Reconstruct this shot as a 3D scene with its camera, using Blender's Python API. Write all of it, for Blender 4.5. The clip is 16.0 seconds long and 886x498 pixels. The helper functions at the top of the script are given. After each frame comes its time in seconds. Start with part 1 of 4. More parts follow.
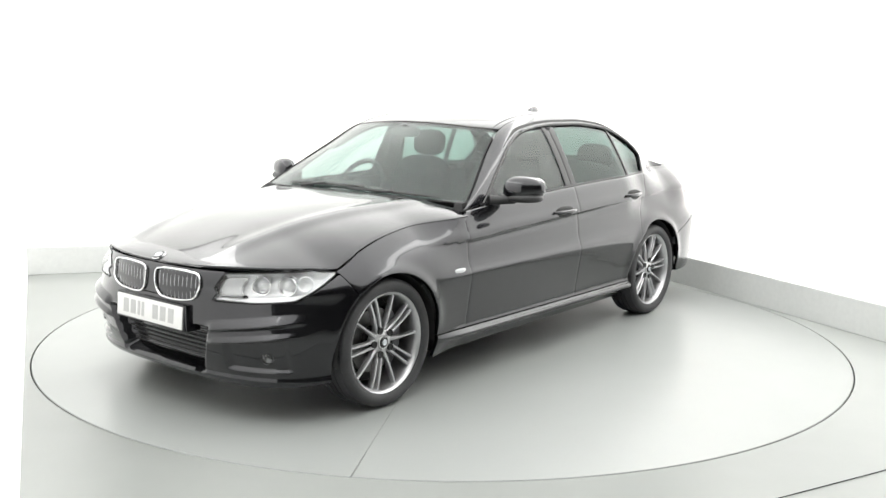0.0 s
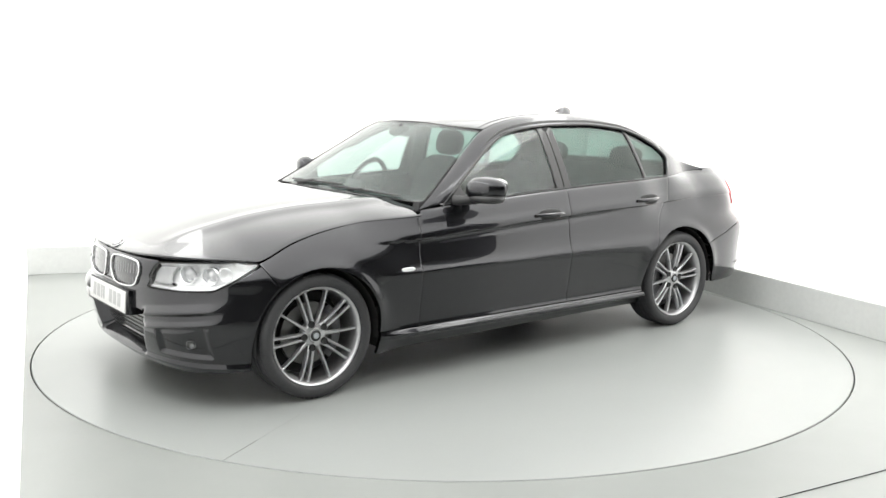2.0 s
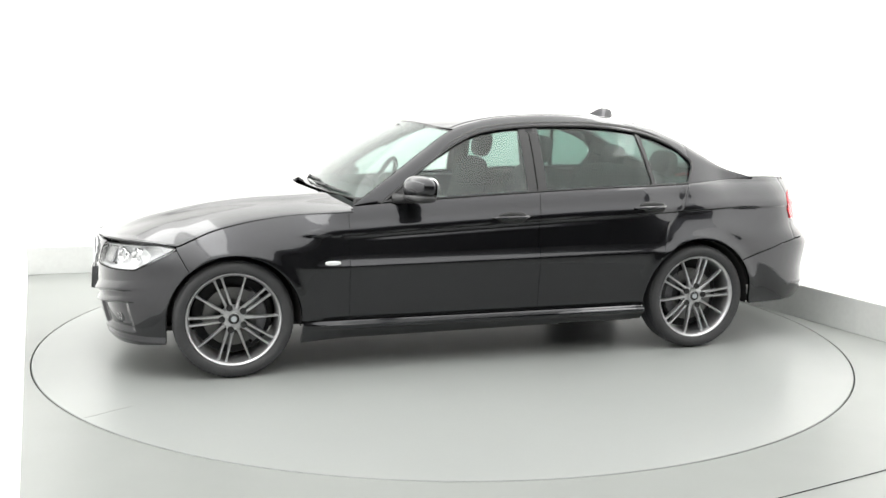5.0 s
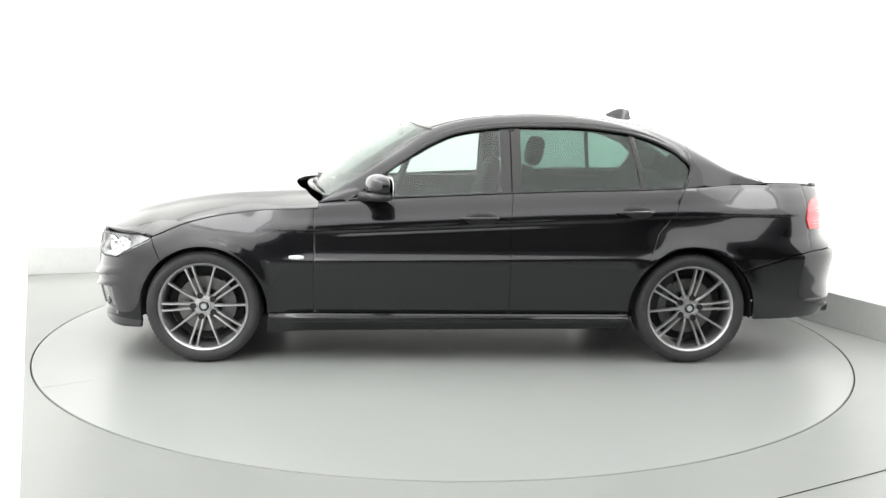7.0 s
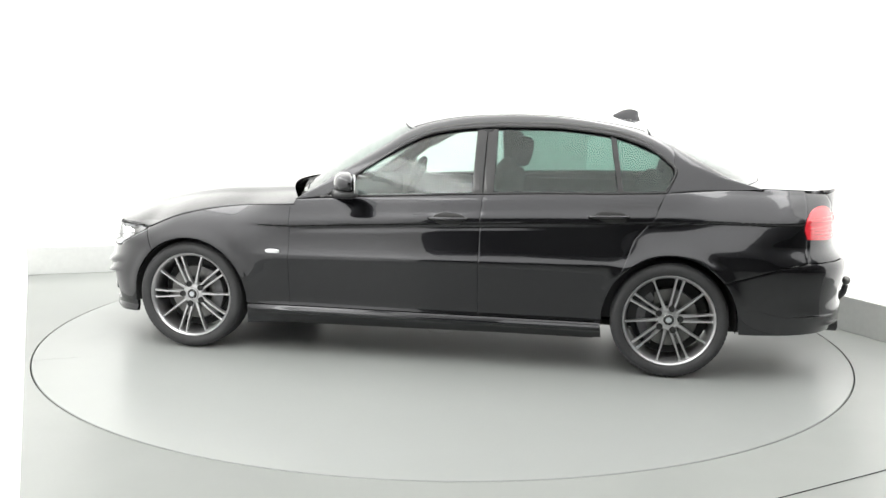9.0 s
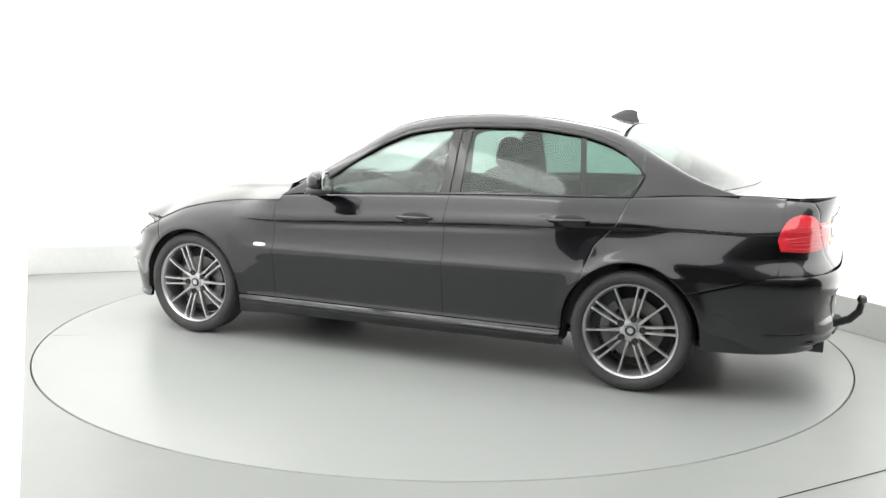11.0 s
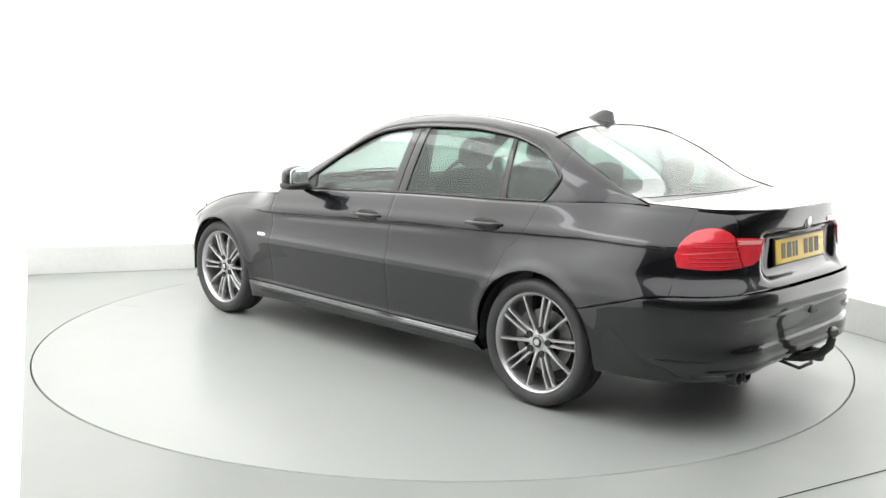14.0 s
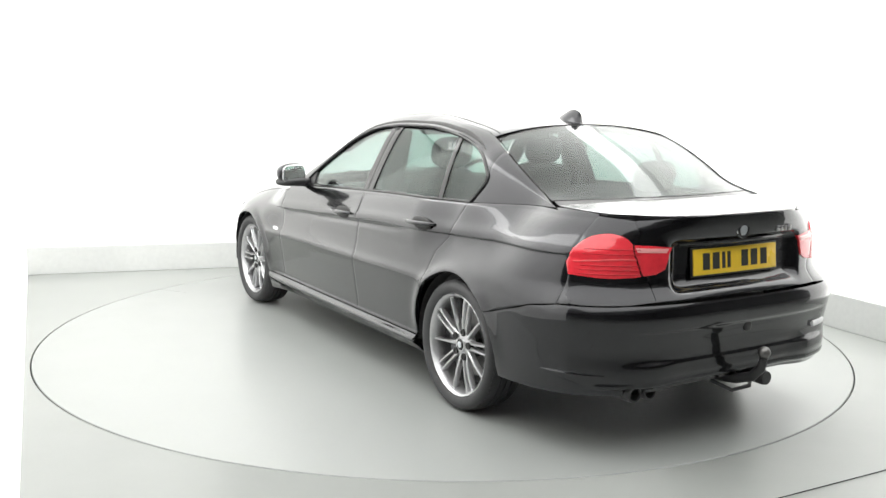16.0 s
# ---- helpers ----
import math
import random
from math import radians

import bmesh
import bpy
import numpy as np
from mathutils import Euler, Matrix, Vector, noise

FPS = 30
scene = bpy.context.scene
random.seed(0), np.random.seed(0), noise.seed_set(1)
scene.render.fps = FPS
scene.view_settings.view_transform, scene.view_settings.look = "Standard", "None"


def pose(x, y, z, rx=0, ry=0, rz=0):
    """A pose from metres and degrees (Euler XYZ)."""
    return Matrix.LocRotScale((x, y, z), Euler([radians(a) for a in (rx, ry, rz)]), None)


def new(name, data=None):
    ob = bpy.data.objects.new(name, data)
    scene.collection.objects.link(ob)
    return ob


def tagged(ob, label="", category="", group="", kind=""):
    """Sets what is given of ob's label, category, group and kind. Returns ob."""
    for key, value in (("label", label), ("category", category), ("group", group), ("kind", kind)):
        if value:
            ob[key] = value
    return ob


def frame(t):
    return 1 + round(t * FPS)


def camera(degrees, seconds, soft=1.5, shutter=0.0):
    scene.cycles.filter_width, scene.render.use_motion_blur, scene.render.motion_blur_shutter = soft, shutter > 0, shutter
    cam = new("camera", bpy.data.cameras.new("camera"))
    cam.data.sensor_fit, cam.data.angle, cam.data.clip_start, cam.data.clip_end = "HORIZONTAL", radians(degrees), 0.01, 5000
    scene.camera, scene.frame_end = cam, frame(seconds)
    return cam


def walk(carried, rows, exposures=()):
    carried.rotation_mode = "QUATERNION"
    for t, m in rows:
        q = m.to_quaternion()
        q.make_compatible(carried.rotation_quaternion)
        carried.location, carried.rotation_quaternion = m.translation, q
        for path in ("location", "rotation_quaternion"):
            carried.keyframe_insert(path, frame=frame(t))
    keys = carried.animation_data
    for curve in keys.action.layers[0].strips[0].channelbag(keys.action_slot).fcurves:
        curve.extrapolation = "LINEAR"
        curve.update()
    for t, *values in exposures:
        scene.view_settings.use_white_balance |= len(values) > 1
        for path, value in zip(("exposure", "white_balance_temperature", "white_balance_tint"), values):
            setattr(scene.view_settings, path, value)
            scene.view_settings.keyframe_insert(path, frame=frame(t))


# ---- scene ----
cam = camera(50.17, 16.0, soft=1.5)
EYE = Matrix.Translation((0.0, -6.003, 1.495)) @ pose(0, 0, 0, 90 - 9.117, 0, 0.078)
EYE = EYE @ pose(0, 0, 0, 0, 0, 0.917)
walk(cam, [(0.0, EYE), (16.0, EYE)])

# ---- world and light ----
world = bpy.data.worlds.new("world")
scene.world = world
world.use_nodes = True
world.node_tree.nodes["Background"].inputs["Color"].default_value = (0.95, 1.0, 0.97, 1)
world.node_tree.nodes["Background"].inputs["Strength"].default_value = 0.10
scene.view_settings.exposure = 0.0


def area_lamp(name, m, sx, sy, watts, color=(1, 1, 1)):
    lamp = bpy.data.lights.new(name, "AREA")
    lamp.shape, lamp.size, lamp.size_y, lamp.energy, lamp.color = "RECTANGLE", sx, sy, watts, color
    ob = new(name, lamp)
    ob.matrix_world = m
    return ob


ROOM = 23.8          # the booth's turn against the camera's line, degrees
area_lamp("ceiling_softbox", pose(0, 0, 0, 0, 0, ROOM) @ pose(0, -1.2, 3.28), 7.2, 8.0, 375, (1.0, 1.0, 0.98))
# bright strip lamps along the heads of the two side walls of the booth, tipped towards the fabric
for spot, tip, watts in ((pose(2.10, -0.2, 3.20), -14, 40), (pose(-2.10, -0.2, 3.20), 14, 40)):
    area_lamp("cove_strip_lamp", pose(0, 0, 0, 0, 0, ROOM) @ spot @ pose(0, 0, 0, 0, tip, 0), 0.70, 4.4, watts, (1.0, 1.0, 0.98))

# ---- materials ----
def material(name, base, rough=0.5, metal=0.0, grain=0.0, scale=40.0, rough_var=0.0, bump=0.0, bump_scale=300.0,
             coat=0.0, stain=0.0, stain_scale=1.5, spec=0.5, emit=None, strength=0.0):
    """A surface with fine grain, wide stains, uneven gloss and a fine relief."""
    m = bpy.data.materials.new(name)
    m.use_nodes = True
    nt = m.node_tree
    b = nt.nodes["Principled BSDF"]
    b.inputs["Base Color"].default_value = (*base, 1)
    b.inputs["Roughness"].default_value = rough
    b.inputs["Metallic"].default_value = metal
    b.inputs["Specular IOR Level"].default_value = spec
    b.inputs["Coat Weight"].default_value = coat
    b.inputs["Coat Roughness"].default_value = 0.03
    if emit:
        b.inputs["Emission Color"].default_value = (*emit, 1)
        b.inputs["Emission Strength"].default_value = strength
    co = nt.nodes.new("ShaderNodeTexCoord")

    def noise_tex(s, detail=4.0):
        n = nt.nodes.new("ShaderNodeTexNoise")
        n.inputs["Scale"].default_value, n.inputs["Detail"].default_value = s, detail
        nt.links.new(co.outputs["Object"], n.inputs["Vector"])
        return n.outputs["Fac"]

    if grain or stain:
        last = None
        for amount, s in ((grain, scale), (stain, stain_scale)):
            if not amount:
                continue
            rng = nt.nodes.new("ShaderNodeMapRange")
            rng.inputs["From Min"].default_value, rng.inputs["From Max"].default_value = 0.2, 0.8
            rng.inputs["To Min"].default_value, rng.inputs["To Max"].default_value = 1 - amount, 1 + amount
            nt.links.new(noise_tex(s), rng.inputs["Value"])
            mul = nt.nodes.new("ShaderNodeVectorMath")
            mul.operation = "SCALE"
            if last is None:
                mul.inputs[0].default_value = base
            else:
                nt.links.new(last, mul.inputs[0])
            nt.links.new(rng.outputs[0], mul.inputs["Scale"])
            last = mul.outputs[0]
        nt.links.new(last, b.inputs["Base Color"])
    if rough_var:
        rng = nt.nodes.new("ShaderNodeMapRange")
        rng.inputs["From Min"].default_value, rng.inputs["From Max"].default_value = 0.2, 0.8
        rng.inputs["To Min"].default_value, rng.inputs["To Max"].default_value = rough - rough_var, rough + rough_var
        nt.links.new(noise_tex(3.5, 5.0), rng.inputs["Value"])
        nt.links.new(rng.outputs[0], b.inputs["Roughness"])
    if bump:
        bp = nt.nodes.new("ShaderNodeBump")
        bp.inputs["Strength"].default_value, bp.inputs["Distance"].default_value = bump, 0.001
        nt.links.new(noise_tex(bump_scale, 2.0), bp.inputs["Height"])
        nt.links.new(bp.outputs[0], b.inputs["Normal"])
        if coat:
            nt.links.new(bp.outputs[0], b.inputs["Coat Normal"])
    return m


def glass_material(name, tint, rough=0.0, ior=1.5):
    """Clear or tinted pane: light goes straight through, with a mirror gloss by Fresnel."""
    m = bpy.data.materials.new(name)
    m.use_nodes = True
    nt = m.node_tree
    nt.nodes.clear()
    out = nt.nodes.new("ShaderNodeOutputMaterial")
    mix = nt.nodes.new("ShaderNodeMixShader")
    fr = nt.nodes.new("ShaderNodeLayerWeight")
    pw = nt.nodes.new("ShaderNodeMath")
    rg = nt.nodes.new("ShaderNodeMapRange")
    pw.operation = "POWER"
    pw.inputs[1].default_value = 5.0
    rg.inputs["To Min"].default_value, rg.inputs["To Max"].default_value = ((ior - 1) / (ior + 1)) ** 2, 1.0
    fr.inputs["Blend"].default_value = 0.5
    tr = nt.nodes.new("ShaderNodeBsdfTransparent")
    gl = nt.nodes.new("ShaderNodeBsdfGlossy")
    tr.inputs["Color"].default_value = (*tint, 1)
    gl.inputs["Roughness"].default_value = rough
    nt.links.new(fr.outputs["Facing"], pw.inputs[0])
    nt.links.new(pw.outputs[0], rg.inputs["Value"])
    nt.links.new(rg.outputs[0], mix.inputs[0])
    nt.links.new(tr.outputs[0], mix.inputs[1])
    nt.links.new(gl.outputs[0], mix.inputs[2])
    nt.links.new(mix.outputs[0], out.inputs[0])
    return m


PAINT = material("black_metallic_car_paint", (0.018, 0.018, 0.0212), 0.24, 0.90, grain=0.12, scale=900, coat=1.0, bump=0.002, bump_scale=90, spec=0.3)
BLACK = material("black_plastic", (0.022, 0.022, 0.023), 0.45, grain=0.25, scale=250, rough_var=0.08, bump=0.25, bump_scale=900)
GLOSSBLACK = material("gloss_black_trim", (0.016, 0.016, 0.017), 0.12, grain=0.1, scale=60, rough_var=0.04)
RUBBER = material("tyre_rubber", (0.034, 0.034, 0.036), 0.62, grain=0.2, scale=120, rough_var=0.1, bump=0.3, bump_scale=500, stain=0.2, stain_scale=8)
SEAL = material("rubber_seal", (0.010, 0.010, 0.010), 0.6, grain=0.15, scale=90)
CHROME = material("chrome", (0.78, 0.78, 0.79), 0.09, 1.0, grain=0.04, scale=50, rough_var=0.04)
ALLOY = material("grey_alloy", (0.52, 0.52, 0.53), 0.34, 0.85, grain=0.08, scale=80, rough_var=0.08, stain=0.1, stain_scale=9)
ALLOY_DARK = material("dusty_alloy_barrel", (0.12, 0.12, 0.125), 0.45, 0.7, grain=0.2, scale=60, stain=0.2, stain_scale=10)
STEEL = material("brake_steel", (0.17, 0.168, 0.165), 0.42, 1.0, grain=0.2, scale=200, rough_var=0.1)
REFLECTOR = material("lamp_reflector", (0.72, 0.73, 0.74), 0.25, 0.0, grain=0.06, scale=40)
RED = material("red_lamp_lens", (0.70, 0.030, 0.045), 0.14, grain=0.12, scale=30, coat=1.0, stain=0.1, stain_scale=12)
REDPALE = material("pale_red_lamp_lens", (0.66, 0.06, 0.07), 0.14, grain=0.1, scale=30, coat=1.0)
WHITEPLASTIC = material("white_plate_plastic", (0.66, 0.66, 0.65), 0.32, grain=0.04, scale=60, rough_var=0.05)
YELLOW = material("yellow_plate_plastic", (0.78, 0.52, 0.035), 0.3, grain=0.05, scale=60, rough_var=0.05)
GREYBAR = material("grey_blurred_print", (0.40, 0.40, 0.40), 0.4, grain=0.06, scale=80)
PRINT = material("black_print", (0.02, 0.02, 0.018), 0.4, grain=0.1, scale=80)
BADGEBLUE = material("badge_blue_white", (0.50, 0.53, 0.56), 0.2, 0.5, grain=0.1, scale=100, coat=1.0)
CLOTH = material("dark_seat_cloth", (0.022, 0.022, 0.024), 0.85, grain=0.12, scale=120, bump=0.06, bump_scale=300, stain=0.1)
TRIM = material("dark_cabin_trim", (0.020, 0.020, 0.021), 0.7, grain=0.12, scale=120, bump=0.06, bump_scale=300)
HEADLINER = material("dark_headliner", (0.07, 0.07, 0.07), 0.9, grain=0.1, scale=300, bump=0.2, bump_scale=500)
LINER = material("wheel_arch_liner", (0.015, 0.015, 0.015), 0.9, grain=0.3, scale=60)
GLASS = glass_material("green_tinted_glass", (0.83, 0.88, 0.86), 0.045, 1.52)
REARGLASS = glass_material("dark_green_tinted_glass", (0.52, 0.62, 0.59), 0.045, 1.52)
BACKGLASS = glass_material("rear_screen_glass", (0.60, 0.65, 0.635), 0.045, 1.52)
SCREEN = glass_material("windscreen_glass", (0.72, 0.79, 0.77), 0.045)
FOGLENS = material("dusky_fog_lens", (0.16, 0.165, 0.17), 0.18, 0.3, grain=0.15, scale=70, coat=1.0)
PROJECTOR = material("projector_glass", (0.42, 0.43, 0.44), 0.12, 0.2, grain=0.08, scale=60, coat=1.0)
BEZEL = material("grey_lamp_bezel", (0.30, 0.305, 0.31), 0.3, 0.3, grain=0.08, scale=60)
CLEAR = glass_material("clear_lamp_cover", (0.97, 0.97, 0.97), 0.02)
FLOOR = material("pale_grey_floor_paint", (0.290, 0.302, 0.290), 0.33, grain=0.015, scale=55, rough_var=0.025, bump=0.06, bump_scale=220, stain=0.02, stain_scale=1.1)
DISC = material("pale_grey_turntable_paint", (0.290, 0.302, 0.293), 0.30, grain=0.015, scale=55, rough_var=0.025, bump=0.06, bump_scale=220, stain=0.02, stain_scale=0.9)
DARKGAP = material("dark_gap", (0.012, 0.012, 0.012), 0.8, grain=0.2, scale=30)
PLINTH = material("off_white_plinth_paint", (0.62, 0.63, 0.62), 0.45, grain=0.04, scale=30, rough_var=0.08, stain=0.06, stain_scale=1.6)


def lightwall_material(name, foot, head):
    """White backlit fabric, with an added glow gradient, foot to head, for flank reflections."""
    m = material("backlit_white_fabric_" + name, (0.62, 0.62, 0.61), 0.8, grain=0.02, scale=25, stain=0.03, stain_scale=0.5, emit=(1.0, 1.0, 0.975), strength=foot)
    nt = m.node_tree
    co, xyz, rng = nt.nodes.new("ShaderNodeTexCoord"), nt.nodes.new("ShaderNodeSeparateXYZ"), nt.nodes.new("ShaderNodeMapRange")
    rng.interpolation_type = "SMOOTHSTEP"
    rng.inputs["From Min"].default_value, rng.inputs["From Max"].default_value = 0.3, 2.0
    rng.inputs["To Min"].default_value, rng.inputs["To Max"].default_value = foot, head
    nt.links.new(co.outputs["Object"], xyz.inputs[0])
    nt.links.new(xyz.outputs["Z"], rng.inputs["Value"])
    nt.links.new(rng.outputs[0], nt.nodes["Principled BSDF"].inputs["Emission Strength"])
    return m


# glow levels chosen wall by wall to tune the car's reflections and floor light
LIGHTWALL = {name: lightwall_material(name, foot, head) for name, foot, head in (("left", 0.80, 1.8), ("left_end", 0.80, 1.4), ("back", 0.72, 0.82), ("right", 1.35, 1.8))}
WALLPAINT = material("grey_hall_paint", (0.20, 0.20, 0.205), 0.7, grain=0.05, scale=15, stain=0.08, stain_scale=0.6)
CEILING = material("white_ceiling_paint", (0.72, 0.72, 0.71), 0.8, grain=0.03, scale=20, stain=0.05, stain_scale=0.7)

# ---- building helpers ----
def mesh_ob(name, verts, faces, mat, smooth=True, sharp=38):
    me = bpy.data.meshes.new(name)
    me.from_pydata([tuple(v) for v in verts], [], [tuple(f) for f in faces])
    me.materials.append(mat)
    if smooth:
        me.polygons.foreach_set("use_smooth", [True] * len(me.polygons))
        me.set_sharp_from_angle(angle=radians(sharp))
    me.update()
    return new(name, me)


def part(name, verts, faces, mat, parent, label="", smooth=True, sharp=38):
    ob = mesh_ob(name, verts, faces, mat, smooth, sharp)
    ob.parent = parent
    return tagged(ob, label)


def mirrored(verts, faces):
    return [(x, -y, z) for x, y, z in verts], [tuple(reversed(f)) for f in faces]


def both(name, vf, mat, parent, label="", **kw):
    """A part and its mirror image on the other side."""
    a = part(name, *vf, mat, parent, label, **kw)
    b = part(name, *mirrored(*vf), mat, parent, label, **kw)
    return a, b


def joined(*pieces):
    vs, fs = [], []
    for v, f in pieces:
        k = len(vs)
        vs += [tuple(p) for p in v]
        fs += [tuple(i + k for i in q) for q in f]
    return vs, fs


def moved(vf, m):
    return [tuple(m @ Vector(v)) for v in vf[0]], vf[1]


def curve(xs, ys):
    """A smooth monotone curve through knots (xs rising)."""
    xs, ys = np.array(xs, float), np.array(ys, float)
    h, d = np.diff(xs), np.diff(ys) / np.diff(xs)
    m = np.zeros_like(ys)
    m[0], m[-1] = d[0], d[-1]
    for i in range(1, len(xs) - 1):
        if d[i - 1] * d[i] > 0:
            w1, w2 = 2 * h[i] + h[i - 1], h[i] + 2 * h[i - 1]
            m[i] = (w1 + w2) / (w1 / d[i - 1] + w2 / d[i])

    def f(x):
        x = np.asarray(x, float)
        i = np.clip(np.searchsorted(xs, x) - 1, 0, len(h) - 1)
        t = (x - xs[i]) / h[i]
        tc = np.clip(t, 0, 1)
        y = (ys[i] * (2 * tc**3 - 3 * tc**2 + 1) + h[i] * m[i] * (tc**3 - 2 * tc**2 + tc)
             + ys[i + 1] * (3 * tc**2 - 2 * tc**3) + h[i] * m[i + 1] * (tc**3 - tc**2))
        return y + np.where(t < 0, m[i] * (x - xs[i]), 0) + np.where(t > 1, m[i + 1] * (x - xs[i + 1]), 0)
    return f


def step(a, b, x):
    t = np.clip((np.asarray(x, float) - a) / (b - a), 0, 1)
    return t * t * (3 - 2 * t)


def along(points, s):
    """Points at the shares s of a polyline's length."""
    p = np.array(points, float)
    d = np.concatenate([[0], np.cumsum(np.linalg.norm(np.diff(p, axis=0), axis=1))])
    return np.stack([np.interp(np.asarray(s) * d[-1], d, p[:, k]) for k in range(p.shape[1])], -1)


def shares(n, gap, soft):
    return np.concatenate([[gap], np.linspace(gap + soft, 1 - gap - soft, n), [1 - gap]])


def patch(surf, b, r, t, l, ns, nt, thick=0.02, gap=0.0013, bevel=0.0006, off=0.0, closed_back=False):
    """A panel on a surface between four border curves in its own two coordinates, with a rounded edge that turns inwards."""
    mid = np.linspace(0, 1, 9)

    def span(c):
        q = along(c, mid)
        w = surf(q[:, 0], q[:, 1])
        return max(np.linalg.norm(np.diff(w, axis=0), axis=1).sum(), 0.02)
    ls, lt = max(span(b), span(t)), max(span(l), span(r))
    s, q = shares(ns, gap / ls, min(0.004 / ls, 0.2)), shares(nt, gap / lt, min(0.004 / lt, 0.2))
    B, T, L, R = along(b, s), along(t, s), along(l, q), along(r, q)
    c00, c10, c01, c11 = (np.array(v, float) for v in (b[0], b[-1], t[0], t[-1]))
    S, Q = s[:, None, None], q[None, :, None]
    uv = ((1 - Q) * B[:, None] + Q * T[:, None] + (1 - S) * L[None] + S * R[None]
          - ((1 - S) * (1 - Q) * c00 + S * (1 - Q) * c10 + (1 - S) * Q * c01 + S * Q * c11))
    U, V = uv[..., 0], uv[..., 1]
    P, h = surf(U, V), 2e-3
    N = np.cross(surf(U + h, V) - surf(U - h, V), surf(U, V + h) - surf(U, V - h))
    N /= np.maximum(np.linalg.norm(N, axis=-1, keepdims=True), 1e-12)
    out = P - np.stack([np.clip(P[..., 0], -1.2, 1.2), np.zeros_like(U), np.full_like(U, 0.55)], -1)
    flip = (N * out).sum() < 0
    if flip:
        N = -N
    n, m = U.shape
    edge = np.zeros((n, m), bool)
    edge[0], edge[-1], edge[:, 0], edge[:, -1] = True, True, True, True
    rise = off(U, V) if callable(off) else off
    O = P + N * (rise - bevel * edge)[..., None]
    verts = [tuple(v) for v in O.reshape(-1, 3)]
    faces = [(i * m + j, (i + 1) * m + j, (i + 1) * m + j + 1, i * m + j + 1) for i in range(n - 1) for j in range(m - 1)]
    ring = ([(i, 0) for i in range(n)] + [(n - 1, j) for j in range(1, m)] + [(i, m - 1) for i in range(n - 2, -1, -1)]
            + [(0, j) for j in range(m - 2, 0, -1)])
    k = len(verts)
    if closed_back:
        verts += [tuple(v) for v in (O - N * thick).reshape(-1, 3)]
        faces += [tuple(reversed([a + k for a in f])) for f in faces]
        for a in range(len(ring)):
            i, j = ring[a], ring[(a + 1) % len(ring)]
            va, vb = i[0] * m + i[1], j[0] * m + j[1]
            faces.append((va, va + k, vb + k, vb))
    else:
        verts += [tuple(O[i] - N[i] * thick) for i in ring]
        for a in range(len(ring)):
            c = (a + 1) % len(ring)
            faces.append((ring[a][0] * m + ring[a][1], k + a, k + c, ring[c][0] * m + ring[c][1]))
    # all faces must look outwards
    f0 = faces[(n // 2) * (m - 1) + m // 2]
    a, b2, c = (Vector(verts[i]) for i in f0[:3])
    mid_n = N[n // 2, m // 2]
    if (b2 - a).cross(c - a).dot(Vector(mid_n)) < 0:
        faces = [tuple(reversed(f)) for f in faces]
    return verts, faces


def tube(points, radius, closed=False, n=8, flat=1.0):
    """A rounded bar along points; flat squeezes it across."""
    p = [Vector(q) for q in points]
    k = len(p)
    verts, faces = [], []
    up = Vector((0, 0, 1))
    for i in range(k):
        a, b = (p[i - 1], p[(i + 1) % k]) if closed else (p[max(i - 1, 0)], p[min(i + 1, k - 1)])
        d = (b - a).normalized()
        side = d.cross(up)
        if side.length < 0.05:
            side = d.cross(Vector((0, 1, 0)))
        side.normalize()
        top = side.cross(d)
        r = radius[i] if isinstance(radius, (list, tuple)) else radius
        for j in range(n):
            w = 2 * math.pi * j / n
            verts.append(p[i] + side * (math.cos(w) * r * flat) + top * (math.sin(w) * r))
    for i in range(k if closed else k - 1):
        for j in range(n):
            a, b = i * n + j, i * n + (j + 1) % n
            c, d = ((i + 1) % k) * n + (j + 1) % n, ((i + 1) % k) * n + j
            faces.append((a, b, c, d))
    if not closed:
        faces += [tuple(reversed(range(n))), tuple(range((k - 1) * n, k * n))]
    return [tuple(v) for v in verts], faces


def lathe(profile, n=64, closed=False):
    """A turned form about the y axis from (radius, y) points."""
    verts, faces, k = [], [], len(profile)
    for i in range(n):
        w = 2 * math.pi * i / n
        verts += [(r * math.cos(w), y, r * math.sin(w)) for r, y in profile]
    for i in range(n):
        for j in range(k if closed else k - 1):
            a, b = i * k + j, i * k + (j + 1) % k
            c, d = ((i + 1) % n) * k + (j + 1) % k, ((i + 1) % n) * k + j
            faces.append((a, b, c, d))
    return verts, faces


def block(x0, x1, y0, y1, z0, z1, bevel=0.0, seg=2):
    bm = bmesh.new()
    bmesh.ops.create_cube(bm, size=1)
    for v in bm.verts:
        v.co = ((x0 + x1) / 2 + v.co.x * (x1 - x0), (y0 + y1) / 2 + v.co.y * (y1 - y0), (z0 + z1) / 2 + v.co.z * (z1 - z0))
    if bevel:
        bmesh.ops.bevel(bm, geom=bm.edges[:], offset=bevel, segments=seg, affect="EDGES", profile=0.6)
    out = [tuple(v.co) for v in bm.verts], [tuple(v.index for v in f.verts) for f in bm.faces]
    bm.free()
    return out


